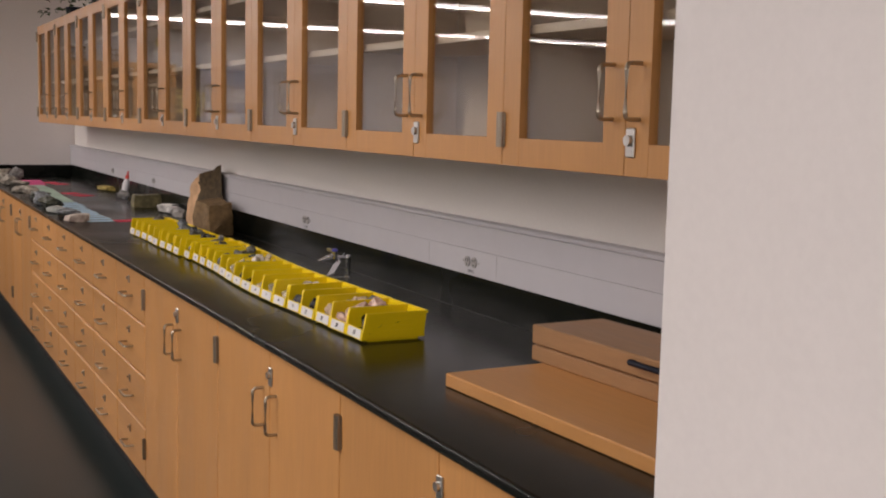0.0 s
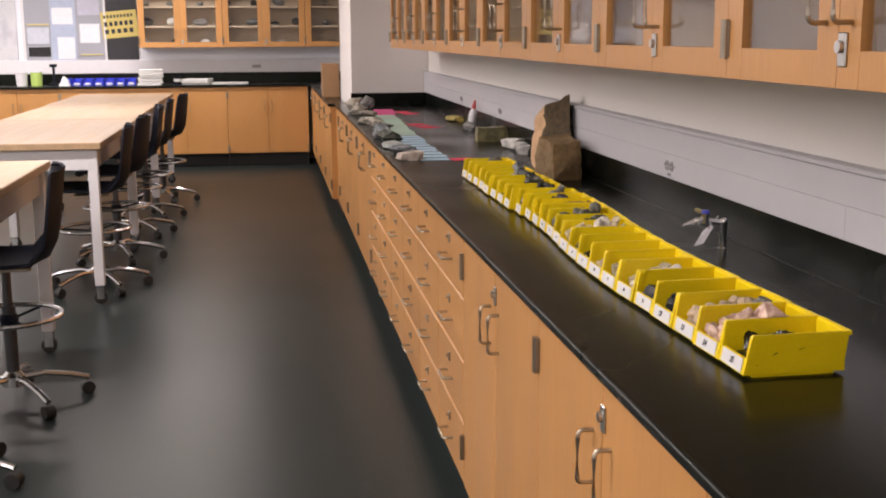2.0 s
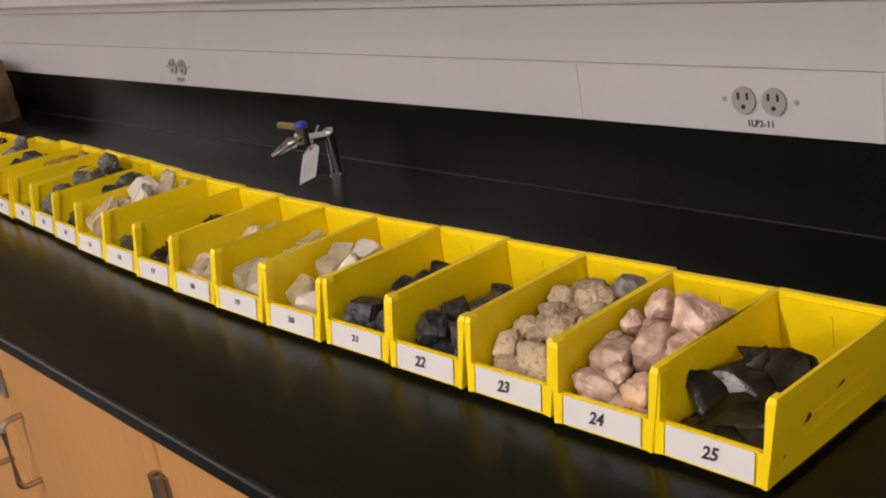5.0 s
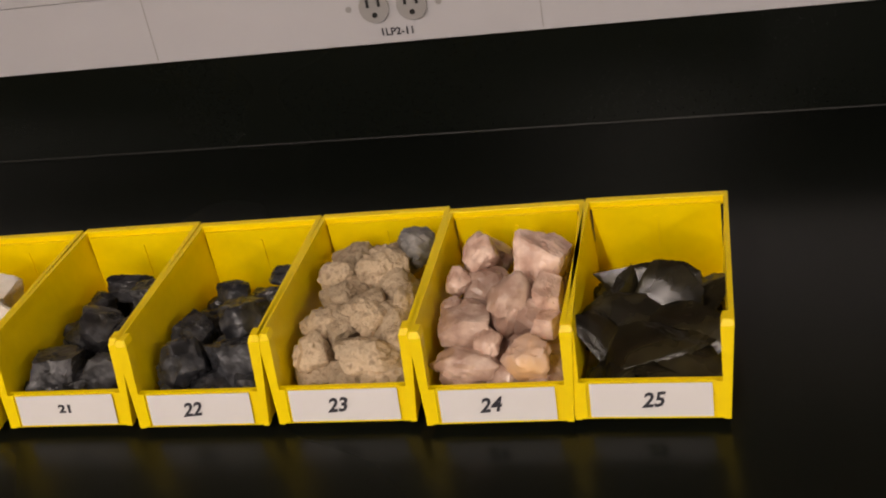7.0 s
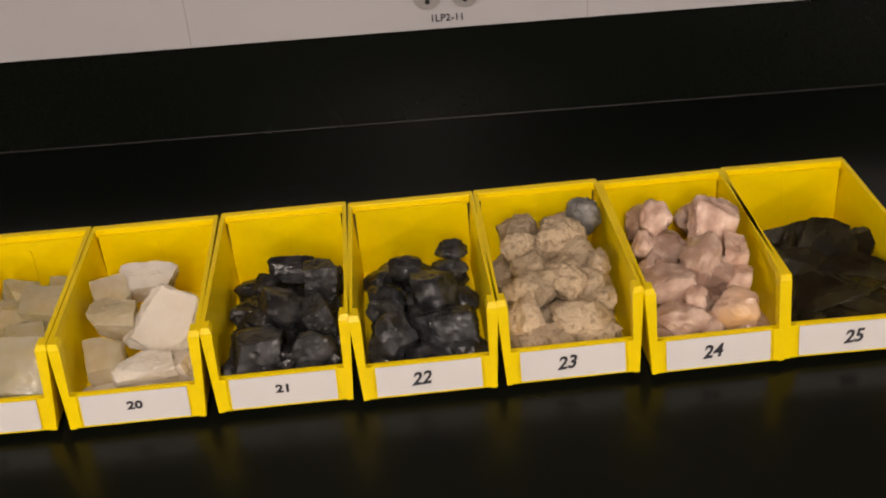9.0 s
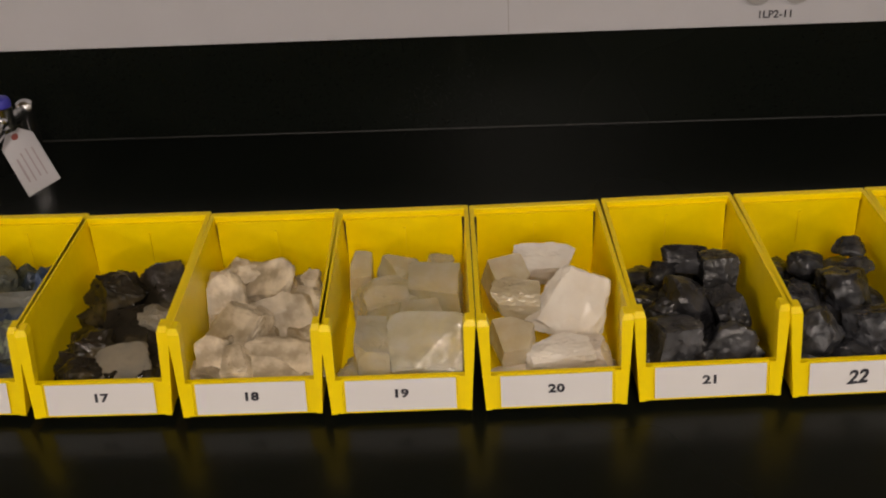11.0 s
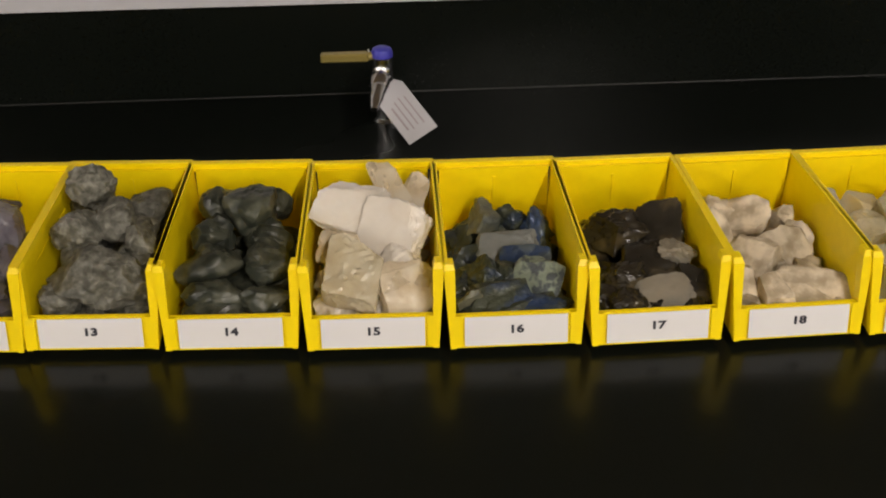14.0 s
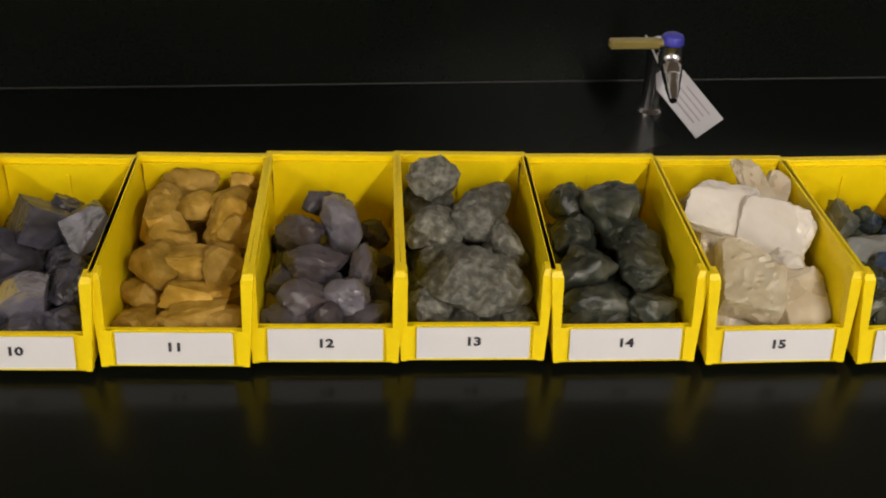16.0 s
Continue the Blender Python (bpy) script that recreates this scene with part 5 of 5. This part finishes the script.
for zz, k, hh in ((0.225, 9, 0.035), (0.135, 6, 0.05), (0.05, 5, 0.05)):
    for i in range(k):
        part("letter", boxes(((0.0016, -0.17 + 0.34 * i / k, zz), (0.0026, -0.17 + 0.34 * (i + 0.62) / k, zz + hh))), M_INK, po)
po.matrix_basis = pose(WALL_X0 + 0.024, -2.87, 1.44, 5, 0, 0)
tb2 = thing("tack_board", "pale map board on the far wall", "tack board", (WALL_X0, -4.6, 1.165))
part("panel", boxes(((0.004, -0.55, 0.0), (0.018, 0.58, 0.86))), mat("pale_map", (0.60, 0.60, 0.64), 0.8, second=(0.42, 0.42, 0.48), scale=5), tb2)

CX = -11.62
bx = thing("cardboard_box", "brown cardboard box standing beside the white pier", "box", (-8.72, -0.745, TOP))
part("carton", boxes(((0, 0, 0), (0.30, 0.145, 0.29)), bevel=0.003), M_CARTON, bx)
part("flap", boxes(((0.0, -0.002, 0.275), (0.30, -0.0005, 0.30))), M_CARTON, bx)
put_rock("lump", 91, (0.08, 0.05, 0.07), R_BEIGE, (-8.95, -0.69, TOP), (0, 0, 0), "grey rock beside a cardboard box", G, True)


def tray_bin(y):
    t = thing("parts_bin", "small blue plastic bin on the far worktop", "storage bin", (CX, y, TOP), group="blue bins on the far worktop")
    part("body", boxes(((-0.10, -0.05, 0), (0.06, 0.05, 0.004)), ((-0.10, -0.05, 0.004), (0.06, -0.046, 0.07)), ((-0.10, 0.046, 0.004), (0.06, 0.05, 0.07)), ((-0.10, -0.046, 0.004), (-0.096, 0.046, 0.075)), ((0.056, -0.046, 0.004), (0.06, 0.046, 0.035))), M_BLUE, t)
    part("label", boxes(((0.0605, -0.03, 0.008), (0.0615, 0.03, 0.03))), M_LABEL, t)


for i in range(7):
    tray_bin(-3.45 + 0.118 * i)


def bucket(y, r, h, ma, txt):
    t = thing("tub", txt, "tub", (CX, y, TOP), group="tubs on the far worktop")
    part("body", lathe(bmesh.new(), [(r * 0.85, 0), (r, h), (r * 0.96, h), (r * 0.8, 0.006)]), ma, t, smooth=True)
    part("rim", lathe(bmesh.new(), [(r, h - 0.012), (r * 1.05, h - 0.010), (r * 1.05, h), (r, h + 0.001)]), M_WHITE, t, smooth=True)


bucket(-3.93, 0.065, 0.15, M_WHITE, "white plastic tub on the far worktop")
bucket(-3.77, 0.065, 0.16, mat("lime_plastic", (0.45, 0.62, 0.16), 0.4), "lime-green plastic tub on the far worktop")
bucket(-4.35, 0.10, 0.09, M_WHITE, "low white bowl on the far worktop")
ml = thing("microscope_lamp", "small black lamp stand on the far worktop", "lamp", (CX - 0.1, -3.60, TOP))
part("stand", boxes(((-0.05, -0.05, 0), (0.05, 0.05, 0.02)), ((-0.012, -0.012, 0.02), (0.012, 0.012, 0.20)), ((-0.03, -0.035, 0.20), (0.05, 0.035, 0.235)), bevel=0.003), M_SHELL, ml)
ob = part("folded_cloth", hull_rock([(0, 0, 0), (0.12, 0, 0), (0.12, 0.12, 0), (0, 0.12, 0), (0.03, 0.03, 0.10), (0.09, 0.05, 0.11), (0.05, 0.1, 0.08)], 21, 0.02), M_PAPER)
ob.matrix_basis = pose(CX, -3.52, TOP)
tagged(ob, "crumpled white paper on the far worktop", "paper")


def paper_stack(x, y, sx, sy, layers, txt, rz=0):
    t = thing("paper_stack", txt, "papers", (x, y, TOP), rz, group="papers on the far worktop")
    rg = random.Random(int(abs(y) * 100))
    for i in range(layers):
        a, b = rg.uniform(-0.015, 0.015), rg.uniform(-0.02, 0.02)
        part("booklet", boxes(((-sx / 2 + a, -sy / 2 + b, 0.022 * i), (sx / 2 + a, sy / 2 + b, 0.022 * i + 0.018)), bevel=0.002), M_PAPER, t)


paper_stack(-11.50, -2.52, 0.22, 0.26, 8, "stack of white booklets on the far worktop", 6)
paper_stack(-11.55, -2.00, 0.25, 0.30, 3, "low pile of white papers on the far worktop", -8)
paper_stack(-11.60, -1.66, 0.16, 0.42, 1, "flat papers on the far worktop")
cup = thing("mug", "dark mug on the far worktop", "mug", (CX, -2.24, TOP))
part("body", lathe(bmesh.new(), [(0.035, 0), (0.04, 0.09), (0.036, 0.09), (0.03, 0.01)]), M_SHELL, cup, smooth=True)
part("band", lathe(bmesh.new(), [(0.0385, 0.03), (0.0405, 0.032), (0.041, 0.06), (0.039, 0.062)]), M_LABEL, cup, smooth=True)
fo = thing("power_outlet", "grey outlet in the far raceway", "power outlet", (WALL_X0 + 0.036, -1.35, 1.10))
part("socket", boxes(((0, -0.05, -0.018), (0.004, 0.05, 0.018)), bevel=0.002), M_SOCKET, fo)

# ---- models on top of the far cabinets ----
M_ATOM_D = mat("dark_model_ball", (0.03, 0.03, 0.035), 0.4)
M_ATOM_L = mat("grey_model_ball", (0.35, 0.36, 0.38), 0.4)


def lattice(y, nx, nz, step, dark, txt):
    t = thing("crystal_model", txt, "model", (-11.82, y, 2.0502), group="crystal lattice models")
    r = step * 0.27
    rods = bmesh.new()
    for i in range(nx):
        for j in range(nz):
            for k in range(2):
                px, py, pz = k * step, (i - (nx - 1) / 2) * step, r + j * step
                bm = bmesh.new()
                bmesh.ops.create_icosphere(bm, subdivisions=2, radius=r, matrix=Matrix.Translation((px, py, pz)))
                part("ball", bm, M_ATOM_D if (i + j + k + dark) % 2 == 0 else M_ATOM_L, t, smooth=True)
                if i + 1 < nx:
                    rod(rods, (px, py, pz), (px, py + step, pz), 0.004, seg=6)
                if j + 1 < nz:
                    rod(rods, (px, py, pz), (px, py, pz + step), 0.004, seg=6)
                if k == 0:
                    rod(rods, (px, py, pz), (px + step, py, pz), 0.004, seg=6)
    part("bonds", rods, M_STEEL, t, "thin metal bonds")


lattice(-1.98, 4, 3, 0.066, 0, "grey and black ball-and-stick crystal model")
lattice(-1.50, 3, 3, 0.070, 1, "loose ball-and-stick crystal model")
lattice(-0.66, 3, 3, 0.070, 0, "open ball-and-stick crystal model")
lattice(-0.36, 2, 4, 0.075, 1, "tall ball-and-stick crystal model")
gl = thing("striped_ball_model", "black layered ball model with white bands", "model", (-11.80, -1.02, 2.0502))
for i in range(5):
    z = 0.02 + 0.038 * i
    rr = math.sqrt(max(0.001, 0.105 ** 2 - (z + 0.004 - 0.105) ** 2))
    part("disc", lathe(bmesh.new(), [(rr * 0.8, z - 0.017), (rr, z - 0.010), (rr, z + 0.010), (rr * 0.8, z + 0.017)]), M_ATOM_D, gl, smooth=True)
    if i < 4:
        part("white_band", lathe(bmesh.new(), [(rr * 0.85, z + 0.0175), (rr * 0.85, z + 0.0205)]), M_LABEL, gl)
yb = thing("ball_model", "yellow ball on a dark stand on top of the cabinet", "model", (-11.80, -2.50, 2.0502))
part("foot", lathe(bmesh.new(), [(0.085, 0), (0.085, 0.014), (0.02, 0.022)]), M_SHELL, yb, smooth=True)
part("stem", rod(bmesh.new(), (0, 0, 0.02), (0, 0, 0.20), 0.009), M_ATOM_L, yb)
bm = bmesh.new()
bmesh.ops.create_uvsphere(bm, u_segments=24, v_segments=14, radius=0.075, matrix=Matrix.Translation((0, 0, 0.265)))
part("ball", bm, mat("yellow_ball", (0.78, 0.62, 0.03), 0.45), yb, "yellow ball", True)

# specimens behind the far glass
rs = random.Random(3)
for zz in (1.344, 1.565, 1.785):
    for i in range(8):
        y = -2.55 + 0.29 * i + rs.uniform(-0.05, 0.05)
        s = rs.uniform(0.035, 0.07)
        put_rock("lump", 300 + i + int(zz * 10), (s, s * 1.3, s * 0.7), rs.choice([R_GREY, R_SLATE, R_BEIGE, R_COAL, R_WHITEROCK]), (-11.85 + rs.uniform(-0.03, 0.05), y, zz + 0.0005), (0, 0, rs.uniform(0, 180)),
                 "rock specimen on a shelf behind cabinet glass", "specimens behind glass", True)


# ---- trailing plant on top of the long row of cabinets ----
def plant(x, y, seed):
    t = thing("potted_plant", "green leafy plant in a dark pot on the wall cabinets", "plant", (x, y, UP_Z1 + 0.0004), group="plants on the cabinets")
    part("pot", lathe(bmesh.new(), [(0.06, 0), (0.08, 0.11), (0.07, 0.11), (0.065, 0.095)]), M_SHELL, t, smooth=True)
    rg = random.Random(seed)
    for k in range(46):
        a = rg.uniform(0, 6.28)
        rr = rg.uniform(0.03, 0.24)
        h = 0.13 + rg.uniform(-0.09, 0.12)
        p = Vector((rr * math.cos(a) * 1.6, -0.10 + rr * math.sin(a) * 0.7, max(0.02, h - rr * 0.2)))
        L, W = rg.uniform(0.035, 0.06), rg.uniform(0.014, 0.022)
        bm = bmesh.new()
        v = [bm.verts.new(c) for c in ((0, 0, 0), (W, L * 0.45, 0.006), (0, L, -0.008), (-W, L * 0.45, 0.006), (0, L * 0.45, -0.002))]
        for f in ((0, 1, 4), (1, 2, 4), (2, 3, 4), (3, 0, 4)):
            bm.faces.new([v[q] for q in f])
        bmesh.ops.solidify(bm, geom=bm.faces[:], thickness=0.0012)
        ob = part("leaf", bm, M_LEAF, t)
        ob.matrix_basis = pose(*p, rg.uniform(-50, 40), rg.uniform(-40, 40), math.degrees(a) - 90 + rg.uniform(-40, 40))


M_LEAF = mat("leaf_green", (0.045, 0.085, 0.02), 0.5, obj_random=0.3)
plant(-5.95, -0.15, 1)
plant(-4.9, -0.16, 2)
